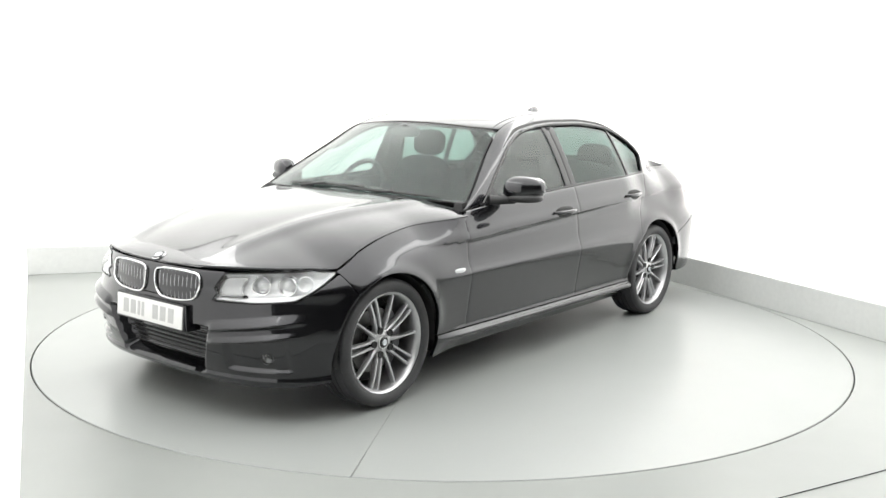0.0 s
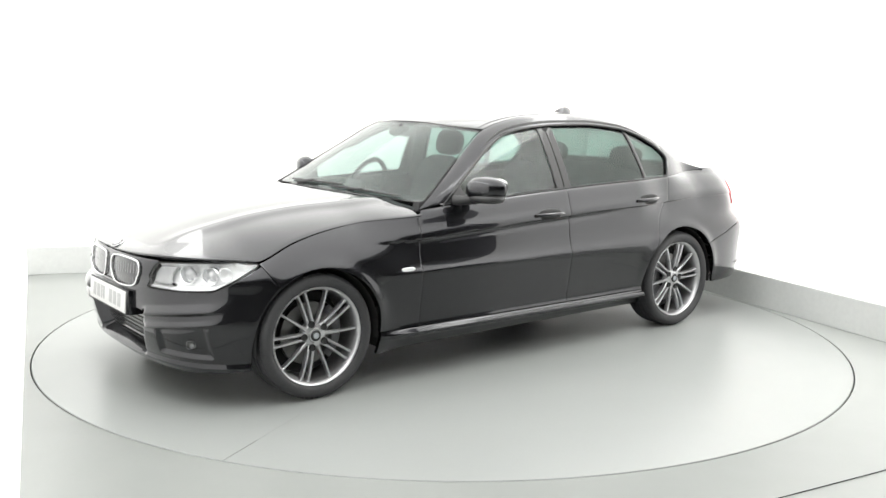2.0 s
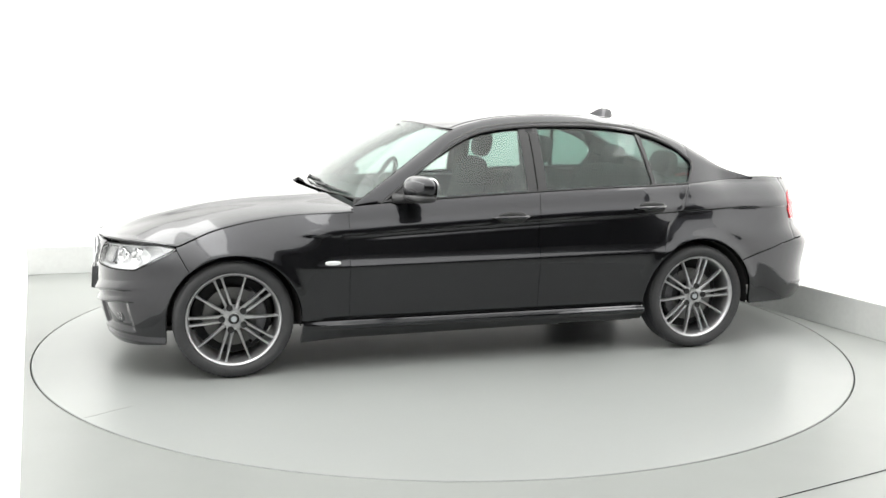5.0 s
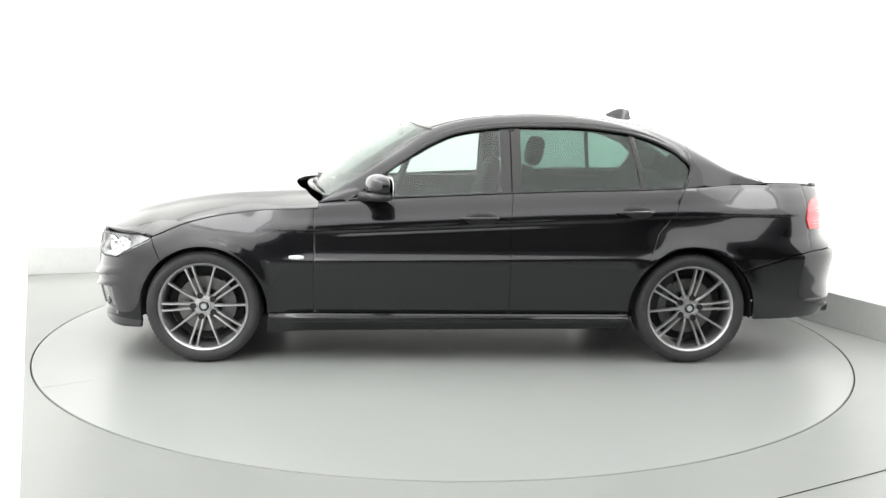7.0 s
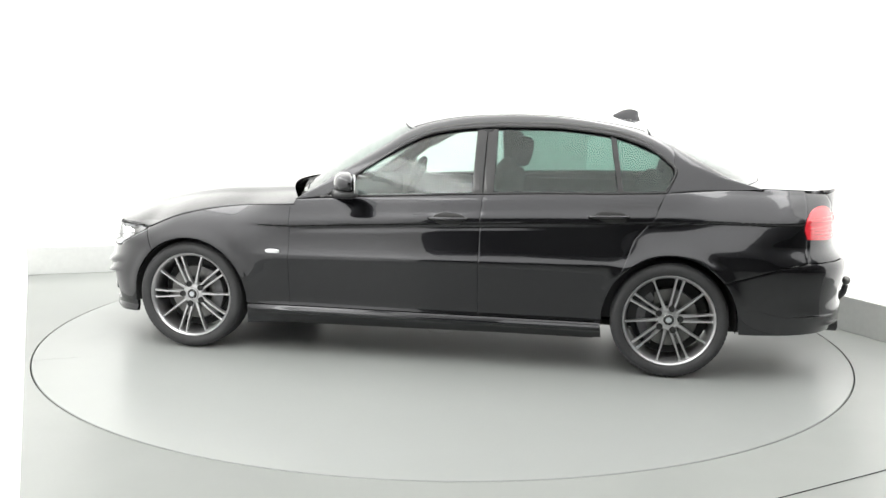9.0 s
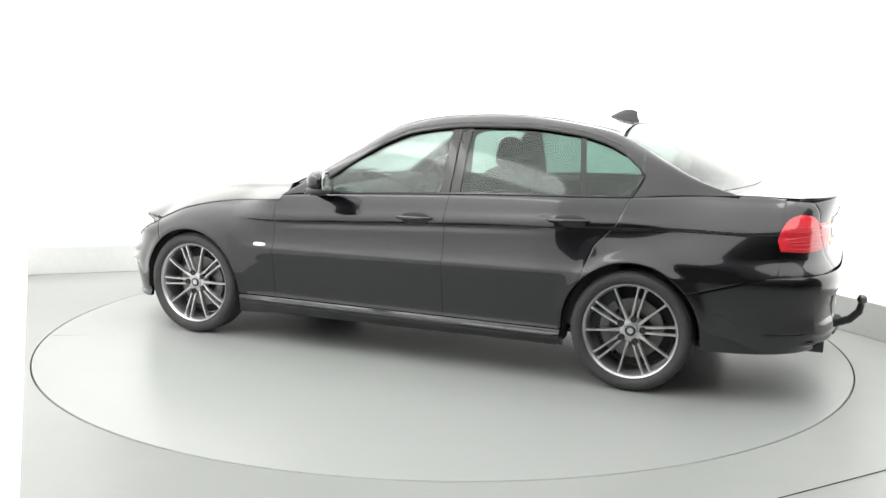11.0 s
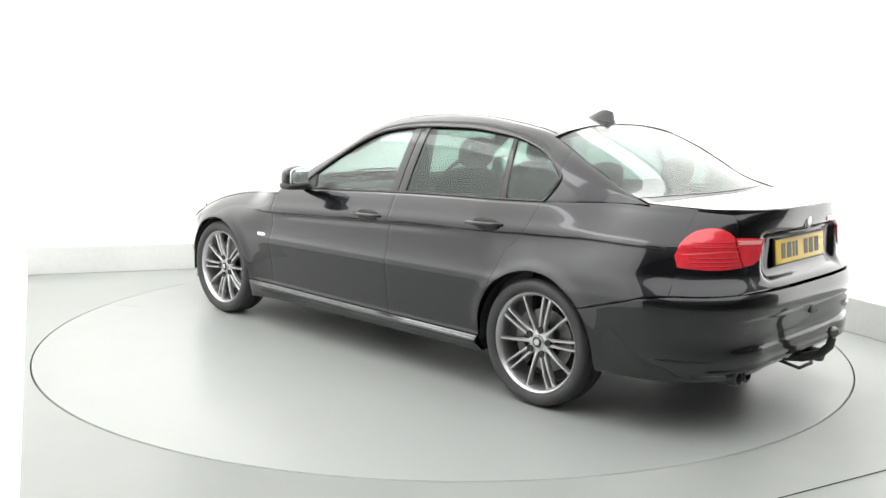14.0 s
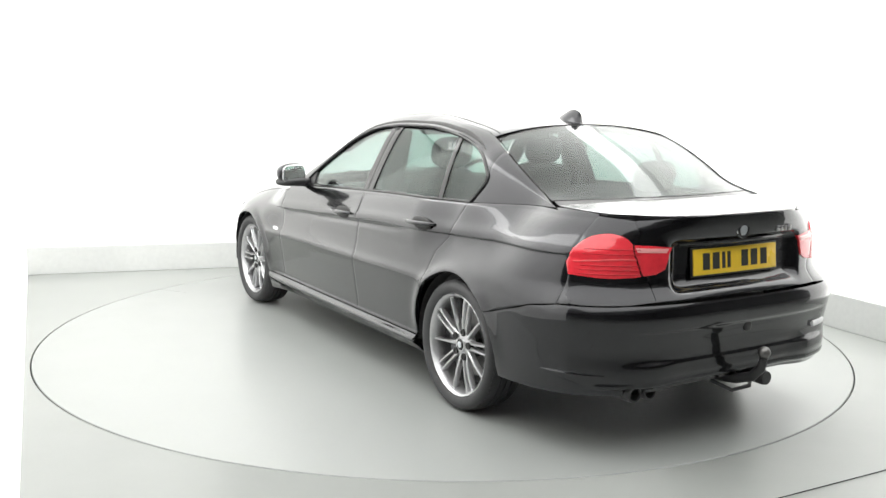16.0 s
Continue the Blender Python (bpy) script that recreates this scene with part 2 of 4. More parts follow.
def pillow(sx, sy, sz, n=3.2, seg=20):
    """A soft rounded form with half sizes sx, sy, sz."""
    verts, faces = [], []

    def sp(c, e):
        return math.copysign(abs(c) ** e, c)
    for i in range(seg + 1):
        a = -math.pi / 2 + math.pi * i / seg
        for j in range(seg * 2):
            b = math.pi * j / seg
            e = 2 / n
            verts.append((sx * sp(math.cos(a), e) * sp(math.cos(b), e), sy * sp(math.cos(a), e) * sp(math.sin(b), e), sz * sp(math.sin(a), e)))
    m = seg * 2
    for i in range(seg):
        for j in range(m):
            faces.append((i * m + j, i * m + (j + 1) % m, (i + 1) * m + (j + 1) % m, (i + 1) * m + j))
    return verts, faces

# ---- the booth ----
def wall_box(name, x0, x1, y0, y1, z0, z1, mat, turn, bevel=0.0):
    v, f = block(x0, x1, y0, y1, z0, z1, bevel)
    ob = mesh_ob(name, v, f, mat, smooth=False)
    ob.matrix_world = pose(0, 0, 0, 0, 0, turn)
    return tagged(ob, kind="structure")


DISC_R = 2.462


def floor_with_pit():
    """The floor sheet, with a round pit for the turntable."""
    n, verts, faces = 192, [], []
    for i in range(n):
        w = 2 * math.pi * i / n
        c, s = math.cos(w), math.sin(w)
        far = 9.0 / max(abs(c), abs(s))
        verts += [((DISC_R + 0.008) * c, (DISC_R + 0.008) * s, -0.12), ((DISC_R + 0.008) * c, (DISC_R + 0.008) * s, -0.002),
                  ((DISC_R + 0.011) * c, (DISC_R + 0.011) * s, 0.0), (far * c, far * s, 0.0)]
    for i in range(n):
        a, b = i * 4, ((i + 1) % n) * 4
        for j in range(3):
            faces.append((a + j, a + j + 1, b + j + 1, b + j))
    return verts, faces


floor = tagged(mesh_ob("floor", *floor_with_pit(), FLOOR), kind="structure")
pit = tagged(mesh_ob("floor_pit", *block(-2.6, 2.6, -2.6, 2.6, -0.16, -0.12), DARKGAP, smooth=False), kind="structure")
joint = tagged(mesh_ob("floor_joint_trim", *block(-1.6, 3.4, -2.882, -2.878, -0.001, 0.0025), DARKGAP, smooth=False), kind="structure")
joint.matrix_world = pose(0, 0, 0, 0, 0, 28.7)

wall_box("plinth_right", 2.495, 2.60, -2.75, 2.62, 0.0, 0.232, PLINTH, 24.5, 0.006)
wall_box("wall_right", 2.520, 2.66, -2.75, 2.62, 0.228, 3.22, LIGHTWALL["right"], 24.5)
wall_box("plinth_back", -2.80, 2.45, 2.550, 2.66, 0.0, 0.226, PLINTH, 17.1, 0.006)
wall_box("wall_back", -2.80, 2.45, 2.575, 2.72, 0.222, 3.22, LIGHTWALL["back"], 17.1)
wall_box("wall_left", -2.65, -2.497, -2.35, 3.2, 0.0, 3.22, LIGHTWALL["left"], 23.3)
# added dimmer panel that softens the wall's edge in the car's reflections
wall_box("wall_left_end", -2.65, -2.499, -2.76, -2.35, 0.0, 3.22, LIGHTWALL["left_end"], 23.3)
# the hall round the booth
wall_box("wall_hall_front", -8.6, 8.6, -8.80, -8.60, 0.0, 3.40, WALLPAINT, 0)
wall_box("wall_hall_west", -8.80, -8.60, -8.6, 8.6, 0.0, 3.40, WALLPAINT, 0)
wall_box("wall_hall_east", 8.60, 8.80, -8.6, 8.6, 0.0, 3.40, WALLPAINT, 0)
wall_box("wall_hall_back", -8.6, 8.6, 8.60, 8.80, 0.0, 3.40, WALLPAINT, 0)
wall_box("ceiling", -8.8, 8.8, -8.8, 8.8, 3.40, 3.50, CEILING, 0)


def turntable_disc(seam):
    """A round plate with a narrow radial seam cut into it."""
    n, verts, faces = 240, [], []
    half = 0.0018
    ang = [radians(seam) + 2 * math.pi * i / n for i in range(n + 1)]
    for k, w in enumerate(ang):
        side = half if k == 0 else (-half if k == n else 0.0)
        c, s = math.cos(w), math.sin(w)
        for r, z in ((0.10, 0.0), (2.20, 0.0), (2.22, 0.0), (DISC_R - 0.004, 0.0), (DISC_R, -0.004), (DISC_R, -0.119), (0.10, -0.119)):
            d = side if r >= 2.22 else 0.0
            verts.append((r * c - s * d, r * s + c * d, z))
    for i in range(n):
        a, b = i * 7, (i + 1) * 7
        for j in range(7):
            faces.append((a + j, b + j, b + (j + 1) % 7, a + (j + 1) % 7))
    faces += [tuple(range(7)), tuple(reversed(range(n * 7, n * 7 + 7)))]
    return verts, faces


turntable = tagged(new("turntable"), "round pale grey painted car turntable set flush in the floor", "turntable")
part("disc", *turntable_disc(30.5), DISC, turntable, sharp=30)
part("pivot_cap", *moved(lathe([(0.0, 0.0), (0.094, 0.0), (0.097, -0.003), (0.097, -0.02)], 48), Matrix.Rotation(radians(90), 4, "X")), DISC, turntable)

# ---- the car: x forwards, y to its left, z up, from the middle of the wheelbase ----
car = tagged(new("car"), "glossy black four-door saloon car parked on the turntable", "car")

HALF = curve([-2.4, -1.9, -1.4, -0.8, 0.0, 0.7, 1.38, 1.7, 2.2], [0.892, 0.898, 0.906, 0.910, 0.910, 0.906, 0.898, 0.888, 0.880])
NOSE = curve([0.16, 0.22, 0.30, 0.42, 0.52, 0.60, 0.66, 0.72, 0.80], [2.01, 2.05, 2.075, 2.095, 2.098, 2.10, 2.095, 2.07, 2.03])
TAIL = curve([0.22, 0.30, 0.36, 0.45, 0.53, 0.60, 0.64, 0.67, 0.75, 0.90, 0.98, 1.05],
             [-2.28, -2.335, -2.358, -2.350, -2.362, -2.374, -2.368, -2.355, -2.316, -2.314, -2.328, -2.334])
PROFILE = curve([0.15, 0.18, 0.235, 0.256, 0.266, 0.285, 0.31, 0.40, 0.50, 0.590, 0.598, 0.604, 0.612, 0.625, 0.645, 0.67, 0.70, 0.74, 0.775, 0.803, 0.814, 0.83, 0.88, 0.94, 0.958, 0.968, 1.02],
                [0.115, 0.085, 0.030, 0.003, 0.003, 0.027, 0.036, 0.025, 0.011, 0.0, 0.0, 0.0016, 0.0054, 0.0110, 0.0175, 0.0232, 0.0280, 0.0320, 0.0340, 0.0345, 0.0185, 0.020, 0.040, 0.063, 0.073, 0.084, 0.115])
FENDER_Z = curve([0.5, 0.76, 1.24, 1.47, 1.68, 1.90, 2.05, 2.15], [0.895, 0.880, 0.835, 0.787, 0.705, 0.655, 0.62, 0.60])
FENDER_Y = curve([0.5, 0.76, 1.24, 1.47, 1.68, 2.2], [0.730, 0.735, 0.758, 0.778, 0.815, 0.83])
DECK_Y, DECK_Z = 0.69, curve([-2.4, -2.2, -1.9, -1.6], [0.992, 1.010, 1.028, 1.028])
DECK_MID = curve([-2.4, -2.2, -1.9, -1.6], [1.016, 1.029, 1.046, 1.050])
BELT = curve([-2.0, -1.3, -0.68, -0.3, 0.27, 0.5, 0.75], [1.033, 1.000, 0.984, 0.968, 0.940, 0.928, 0.912])
RAIL = curve([-1.85, -1.673, -1.504, -1.337, -1.172, -1.009, -0.846, -0.684, -0.522, -0.361, -0.2, -0.039, 0.123, 0.284, 0.479, 0.62, 0.78],
             [1.026, 1.085, 1.175, 1.262, 1.328, 1.360, 1.383, 1.397, 1.401, 1.395, 1.383, 1.355, 1.304, 1.205, 1.078, 0.985, 0.885])
PANE_TOP = curve([-1.42, -1.375, -1.285, -1.15, -0.993, -0.675, -0.45, -0.262, -0.04, 0.119, 0.278, 0.42, 0.53, 0.60],
                 [1.02, 1.125, 1.208, 1.270, 1.308, 1.335, 1.334, 1.324, 1.292, 1.228, 1.130, 1.032, 0.950, 0.90])
ROOF_Z = curve([-1.4, -1.22, -1.06, -0.77, -0.40, -0.04, 0.25, 0.4], [1.325, 1.366, 1.392, 1.412, 1.414, 1.396, 1.345, 1.30])
BONNET_Z = curve([0.6, 0.932, 1.041, 1.223, 1.405, 1.588, 1.771, 1.957, 2.05, 2.11, 2.16],
                 [0.972, 0.964, 0.958, 0.944, 0.920, 0.886, 0.838, 0.772, 0.728, 0.690, 0.65])
FRONT_C, REAR_C = 1.45, -1.50
# how square the ends are in plan, by height
FRONT_N = curve([0.1, 0.40, 0.58, 0.9], [3.1, 3.1, 2.55, 2.55])
REAR_N = curve([0.2, 0.62, 0.74, 1.1], [3.9, 3.9, 3.3, 3.3])
ARCH_F, ARCH_R = (1.375, 0.312, 0.352), (-1.375, 0.315, 0.360)


def BASE(x, z):
    """How far the flank lies inside its widest line; its folds climb with the belt towards the tail."""
    q = z + (0.968 - BELT(np.clip(x, -1.6, 0.75))) * step(0.52, 0.76, z)
    channel = 0.007 * np.exp(-((q - 0.787) / 0.016) ** 2) * step(0.80, 0.55, x) * step(-1.1, -0.4, x)
    return PROFILE(q) + channel


def half_width(x, z):
    """Half width of the body at x and height z, before the ends round in."""
    q = np.clip((z - 0.60) / (FENDER_Z(x) - 0.60), 0, 1.15)
    low = 0.035 * np.clip((0.6 - z) / 0.42, 0, 1.2) ** 2
    front = low + (HALF(x) - FENDER_Y(x)) * q ** 2.3
    qr = np.clip((z - 0.60) / (DECK_Z(x) - 0.60), 0, 1.1)
    rear = low * 0.8 + 0.55 * BASE(x, np.clip(z, 0.6, 1.0)) + (HALF(x) - DECK_Y - 0.03) * qr ** 3.2
    f, r = step(0.76, 1.12, x), step(-1.30, -1.75, x)
    inset = BASE(x, z) * (1 - f) * (1 - r) + front * f + rear * r
    inset = inset + 0.042 * step(0.665, 0.85, z) * step(-0.95, -1.3, x) * step(-2.0, -1.6, x)      # the haunch over the rear wheel
    flare = 0.0
    for cx, cz, rad in (ARCH_F, ARCH_R):
        d = np.sqrt((x - cx) ** 2 + (z - cz) ** 2)
        flare = flare + 0.013 * np.exp(-((d - rad) / 0.04) ** 2) * step(0.25, 0.45, z)
    return HALF(x) - inset + flare


def side(x, z):
    x, z = np.asarray(x, float), np.asarray(z, float)
    f = np.clip((x - FRONT_C) / (NOSE(z) - FRONT_C), 0, 0.9999)
    r = np.clip((x - REAR_C) / (TAIL(z) - REAR_C), 0, 0.9999)
    y = half_width(x, z) * (1 - f ** FRONT_N(z)) ** (1 / FRONT_N(z)) * (1 - r ** REAR_N(z)) ** (1 / REAR_N(z))
    return np.stack([x, y, z], -1)


def end_surface(tip, centre, square):
    """The rounded end of the body: a runs from 0 at the middle to 1 at the side."""
    def surf(a, z):
        a, z = np.asarray(a, float), np.asarray(z, float)
        w, n = np.abs(a) * math.pi / 2, square(z)
        x = centre + (tip(z) - centre) * np.abs(np.cos(w)) ** (2 / n)
        y = np.sign(a) * half_width(x, z) * np.abs(np.sin(w)) ** (2 / n)
        return np.stack([x, y, z], -1)
    return surf


front_end, rear_end = end_surface(NOSE, FRONT_C, FRONT_N), end_surface(TAIL, REAR_C, REAR_N)


def a_of_y(end, y, z):
    s = np.linspace(0, 1, 4001)
    return float(np.interp(abs(y), end(s, np.full_like(s, z))[:, 1], s)) * (1 if y >= 0 else -1)


def a_of_x(end, x, z):
    s = np.linspace(0, 1, 4001)
    xs = end(s, np.full_like(s, z))[:, 0]
    return float(np.interp(abs(x), np.abs(xs[::-1]), s[::-1]))


def glasshouse(x, z):
    x, z = np.asarray(x, float), np.asarray(z, float)
    zb = BELT(x)
    d = z - zb
    y = half_width(x, np.minimum(zb, 1.03)) - 0.004 * step(-1.55, -1.35, x) - 0.44 * d - 0.26 * d * np.abs(d)
    tall = np.maximum(RAIL(x) - zb, 0.02)
    y = y - 0.050 * np.minimum(1, tall / 0.25) * np.clip(d / tall, 0, 1.05) ** 9
    return np.stack([x, y, z], -1)


def rail_y(x):
    return glasshouse(x, RAIL(x))[..., 1]


def roof_surf(x, u):
    x, u = np.asarray(x, float), np.asarray(u, float)
    zr = RAIL(x)
    z = zr + (np.maximum(ROOF_Z(x), zr) - zr) * (1 - np.abs(u) ** 2.3)
    return np.stack([x, u * rail_y(x), z], -1)


WING_EDGE = curve(np.concatenate([np.linspace(0.5, 1.668, 30), [1.80, 2.2]]), np.concatenate([side(np.linspace(0.5, 1.668, 30), FENDER_Z(np.linspace(0.5, 1.668, 30)))[:, 1], [0.815, 0.83]]))


def bonnet_surf(x, y):
    x, y = np.asarray(x, float), np.asarray(y, float)
    q = np.abs(y) / WING_EDGE(x)
    z = FENDER_Z(x) + (BONNET_Z(x) - FENDER_Z(x)) * (1 - np.minimum(q, 1.1) ** 3.0)
    line = 0.36 + 0.20 * np.clip((1.95 - x) / 1.2, 0, 1)          # the two raised lines that widen towards the screen
    z = z + 0.010 * np.exp(-((np.abs(y) - line) / 0.05) ** 2) * step(2.05, 1.8, x)
    return np.stack([x, y, z], -1)


def deck_surf(x, y):
    x, y = np.asarray(x, float), np.asarray(y, float)
    q = np.abs(y) / DECK_Y
    z = DECK_Z(x) + (DECK_MID(x) - DECK_Z(x)) * (1 - np.minimum(q, 1.1) ** 2.4)
    return np.stack([x, y, z], -1)


def screen_surf(x_low, x_top, c_low, c_top, bulge):
    """A curved screen between the two pillars: u across, v from its lower to its upper edge."""
    def surf(u, v):
        u, v = np.asarray(u, float), np.asarray(v, float)
        xe = x_low + (x_top - x_low) * v
        edge = np.stack([xe, rail_y(xe) - 0.012, RAIL(xe) - 0.004], -1)
        k = np.stack([c_low[0] + (c_top[0] - c_low[0]) * v, 0 * v, c_low[1] + (c_top[1] - c_low[1]) * v + bulge * np.sin(math.pi * np.clip(v, 0, 1))], -1)
        c = (1 - np.abs(u) ** 2.2)[..., None]
        p = edge + (k - edge) * c
        p[..., 1] = u * edge[..., 1]
        return p
    return surf


def line(f, x0, x1, n=24):
    xs = np.linspace(x0, x1, n)
    return np.stack([xs, f(xs)], -1).tolist()


def arc(c, a0, a1, n=28):
    return [(c[0] + c[2] * math.cos(radians(w)), c[1] + c[2] * math.sin(radians(w))) for w in np.linspace(a0, a1, n)]


# side panels
fender_b = [(0.765, 0.292)] + [(0.9, 0.292)] + arc(ARCH_F, 183.0, 50.0, 40)
both("front_wing", patch(side, fender_b, [fender_b[-1], (1.665, 0.700)], line(FENDER_Z, 0.735, 1.665), [(0.765, 0.292), (0.765, 0.86), (0.735, float(FENDER_Z(0.735)))], 72, 84, gap=0.0008), PAINT, car)
front_edge = [(0.765, 0.292), (0.765, 0.86), (0.735, 0.905)]
mid_edge = [(-0.334, 0.292), (-0.334, 0.83), (-0.346, float(BELT(-0.346)))]
both("front_door", patch(side, [mid_edge[0], front_edge[0]], front_edge, line(BELT, -0.346, 0.735), mid_edge, 50, 120), PAINT, car)
rear_edge = arc(ARCH_R, 2.0, 41.0, 14) + [(-1.173, 0.749), (-1.277, 0.861), (-1.335, float(BELT(-1.335)))]
both("rear_door", patch(side, [(rear_edge[0][0], 0.292), mid_edge[0]], mid_edge, line(BELT, -1.335, -0.346), [(rear_edge[0][0], 0.292)] + rear_edge, 50, 120), PAINT, car)
quarter_b = arc(ARCH_R, 41.0, 141.0, 40) + [(-1.80, 0.585), (-1.95, 0.632), (-2.08, 0.655)]
quarter_top = [(-1.335, float(BELT(-1.335)))] + line(lambda x: np.minimum(BELT(x), DECK_Z(x)), -1.4, -2.08)
both("rear_quarter_panel", patch(side, quarter_b, [quarter_b[-1], quarter_top[-1]], quarter_top, rear_edge[13:], 72, 84), PAINT, car)
both("side_skirt", patch(side, [(-1.02, 0.196), (1.03, 0.170)], [(1.03, 0.170), (1.018, 0.288)], [(-1.012, 0.288), (1.018, 0.288)], [(-1.02, 0.196), (-1.012, 0.288)], 40, 14), PAINT, car)

# pillars and roof
both("roof_rail", patch(glasshouse, line(PANE_TOP, -1.375, 0.56, 60), [(0.56, float(PANE_TOP(0.56))), (0.60, 0.925), (0.745, 0.905)], line(RAIL, -1.375, 0.745, 60), [(-1.375, float(PANE_TOP(-1.375))), (-1.375, float(RAIL(-1.375)))], 64, 6, gap=0.0005), PAINT, car)
both("rear_pillar", patch(glasshouse, line(BELT, -1.345, -1.86), [(-1.86, float(BELT(-1.86))), (-1.835, float(RAIL(-1.835)))], line(RAIL, -1.375, -1.835), [(-1.345, float(BELT(-1.345))), (-1.385, 1.075), (-1.390, 1.105), (-1.376, 1.128), (-1.375, float(RAIL(-1.375)))], 26, 18, gap=0.0003), PAINT, car)
both("roof_gutter", tube([tuple(roof_surf(np.array(x), np.array(0.93)) + np.array([0, 0, -0.001])) for x in np.linspace(-1.215, 0.11, 40)], 0.0042, n=6), GLOSSBLACK, car, "slim black roof gutter strip")
us = np.linspace(-1, 1, 21)
part("roof", *patch(roof_surf, [(-1.235 + 0.02 * (1 - u * u), u) for u in us], [(x, 1) for x in np.linspace(-1.235, 0.10, 9)], [(0.10 + 0.14 * (1 - u * u), u) for u in us],
     [(x, -1) for x in np.linspace(-1.235, 0.10, 9)], 40, 40, gap=0.001), PAINT, car)

# bonnet, nose, boot
front_line = [tuple(float(q) for q in front_end(a, 0.704)[:2]) for a in np.linspace(0.80, 0.0, 16)]
front_line = [(1.668, float(side(np.array(1.668), FENDER_Z(1.668))[1]))] + [p for p in front_line if p[0] > 1.70]
bon_front = [(x, -y) for x, y in front_line] + front_line[-2::-1]
bon_back = [(0.70 + 0.16 * (1 - (u / 0.7) ** 2), u) for u in np.linspace(-float(side(np.array(0.70), FENDER_Z(0.70))[1]), float(side(np.array(0.70), FENDER_Z(0.70))[1]), 21)]
part("bonnet", *patch(bonnet_surf, bon_back, [(x, float(side(np.array(x), FENDER_Z(x))[1])) for x in np.linspace(0.70, 1.668, 20)], bon_front,
     [(x, -float(side(np.array(x), FENDER_Z(x))[1])) for x in np.linspace(0.70, 1.668, 20)], 64, 48, gap=0.0006), PAINT, car)


part("bonnet_lip", *tube([tuple(bonnet_surf(np.array(x - 0.004), np.array(y)) - np.array([0, 0, 0.0065])) for x, y in along(bon_front, np.linspace(0.03, 0.97, 60))], 0.0066, n=8), PAINT, car)
both("bonnet_seam", tube([tuple(side(np.array(x), FENDER_Z(x)) + np.array([0, -0.001, -0.0035])) for x in np.linspace(0.74, 1.66, 36)], 0.0062, n=8), PAINT, car)


def fa(y, z):
    return (a_of_y(front_end, y, z), z)


def ra(y, z):
    return (a_of_y(rear_end, y, z), z)


def fx(x, z):
    return (a_of_x(front_end, x, z), z)


def rx_(x, z):
    return (a_of_x(rear_end, x, z), z)


part("grille_surround", *patch(front_end, [fa(y, 0.556) for y in np.linspace(-0.42, 0.42, 9)], [fa(0.42, 0.556), fa(0.455, 0.700)],
     [fa(y, 0.700) for y in np.linspace(-0.455, 0.455, 9)], [fa(-0.42, 0.556), fa(-0.455, 0.700)], 40, 12), PAINT, car)

# front bumper with its intake, ledges and the recesses for the fog lamps
arch_low = [fx(x, z) for x, z in arc(ARCH_F, 50, 0, 10)] + [fx(1.725, 0.20)]
arch_low.reverse()
half_top = [fa(0.0, 0.553), fa(0.20, 0.553), fa(0.41, 0.566), fa(0.61, 0.567), fa(0.71, 0.575), fx(1.872, 0.578), fx(1.785, 0.629), fx(1.70, 0.672), fx(1.660, 0.690), arch_low[-1]]
half_low = [fa(0.0, 0.190), fa(0.38, 0.188), fa(0.65, 0.186), fx(1.85, 0.190), arch_low[0]]


def mirror_a(c):
    return [(-a, z) for a, z in reversed(c)]


def bumper_relief(a, z):
    y = np.abs(front_end(a, z)[..., 1])
    w = 0.400 - 0.07 * np.clip((0.44 - z) / 0.2, 0, 1)
    mouth = step(w, w - 0.035, y) * step(0.212, 0.224, z) * step(0.448, 0.432, z)
    rise = 0.13 * (y - 0.354)
    side_cut = step(0.47, 0.50, y) * step(0.765, 0.735, y) * step(0.250, 0.268, z) * step(0.372 + rise, 0.350 + rise, z)
    wing = step(0.37, 0.43, y) * step(0.82, 0.70, y)
    d1, d2 = 0.475 + rise - z, 0.395 + rise - z
    ledge = wing * (0.020 * np.clip(d1 / 0.042, 0, 1) * step(0.058, 0.046, d1) + 0.016 * np.clip(d2 / 0.022, 0, 1) * step(0.036, 0.026, d2))
    lip = 0.014 * step(0.235, 0.205, z)
    return -0.075 * mouth - 0.018 * side_cut + ledge + lip


front_bumper = part("front_bumper", *patch(front_end, mirror_a(half_low)[:-1] + half_low, arch_low, mirror_a(half_top)[:-1] + half_top, [(-a, z) for a, z in arch_low], 230, 100, off=bumper_relief), PAINT, car, sharp=60)
rec = []
for k in range(9):
    z = 0.236 + 0.0235 * k
    rec.append(tube([tuple(front_end(a_of_y(front_end, y, z), z) - np.array([0.064, 0, 0])) for y in np.linspace(-0.34, 0.34, 17)], 0.0028, n=6))
part("lower_grille", *joined(*rec), LINER, front_bumper, "black plastic mesh bars")
for y in (-0.655, 0.655):
    p = front_end(a_of_y(front_end, y, 0.322), 0.322)
    m = Matrix.Translation(Vector(p) + Vector((-0.030, 0, 0))) @ Matrix.Rotation(radians(-90 + (26 if y > 0 else -26)), 4, "Z")
    fog = part("fog_lamp", *moved(lathe([(0.0, 0.008), (0.022, 0.004), (0.027, 0.0), (0.030, 0.010), (0.034, -0.01)], 28), m), FOGLENS, front_bumper, "small round clear fog lamp")
    part("lens", *moved(lathe([(0.0, 0.016), (0.015, 0.014), (0.026, 0.009), (0.026, 0.006)], 28), m), CLEAR, fog)

# the two kidney grilles
SLAT = material("satin_grille_slat", (0.55, 0.55, 0.56), 0.28, 0.8, grain=0.1, scale=80)


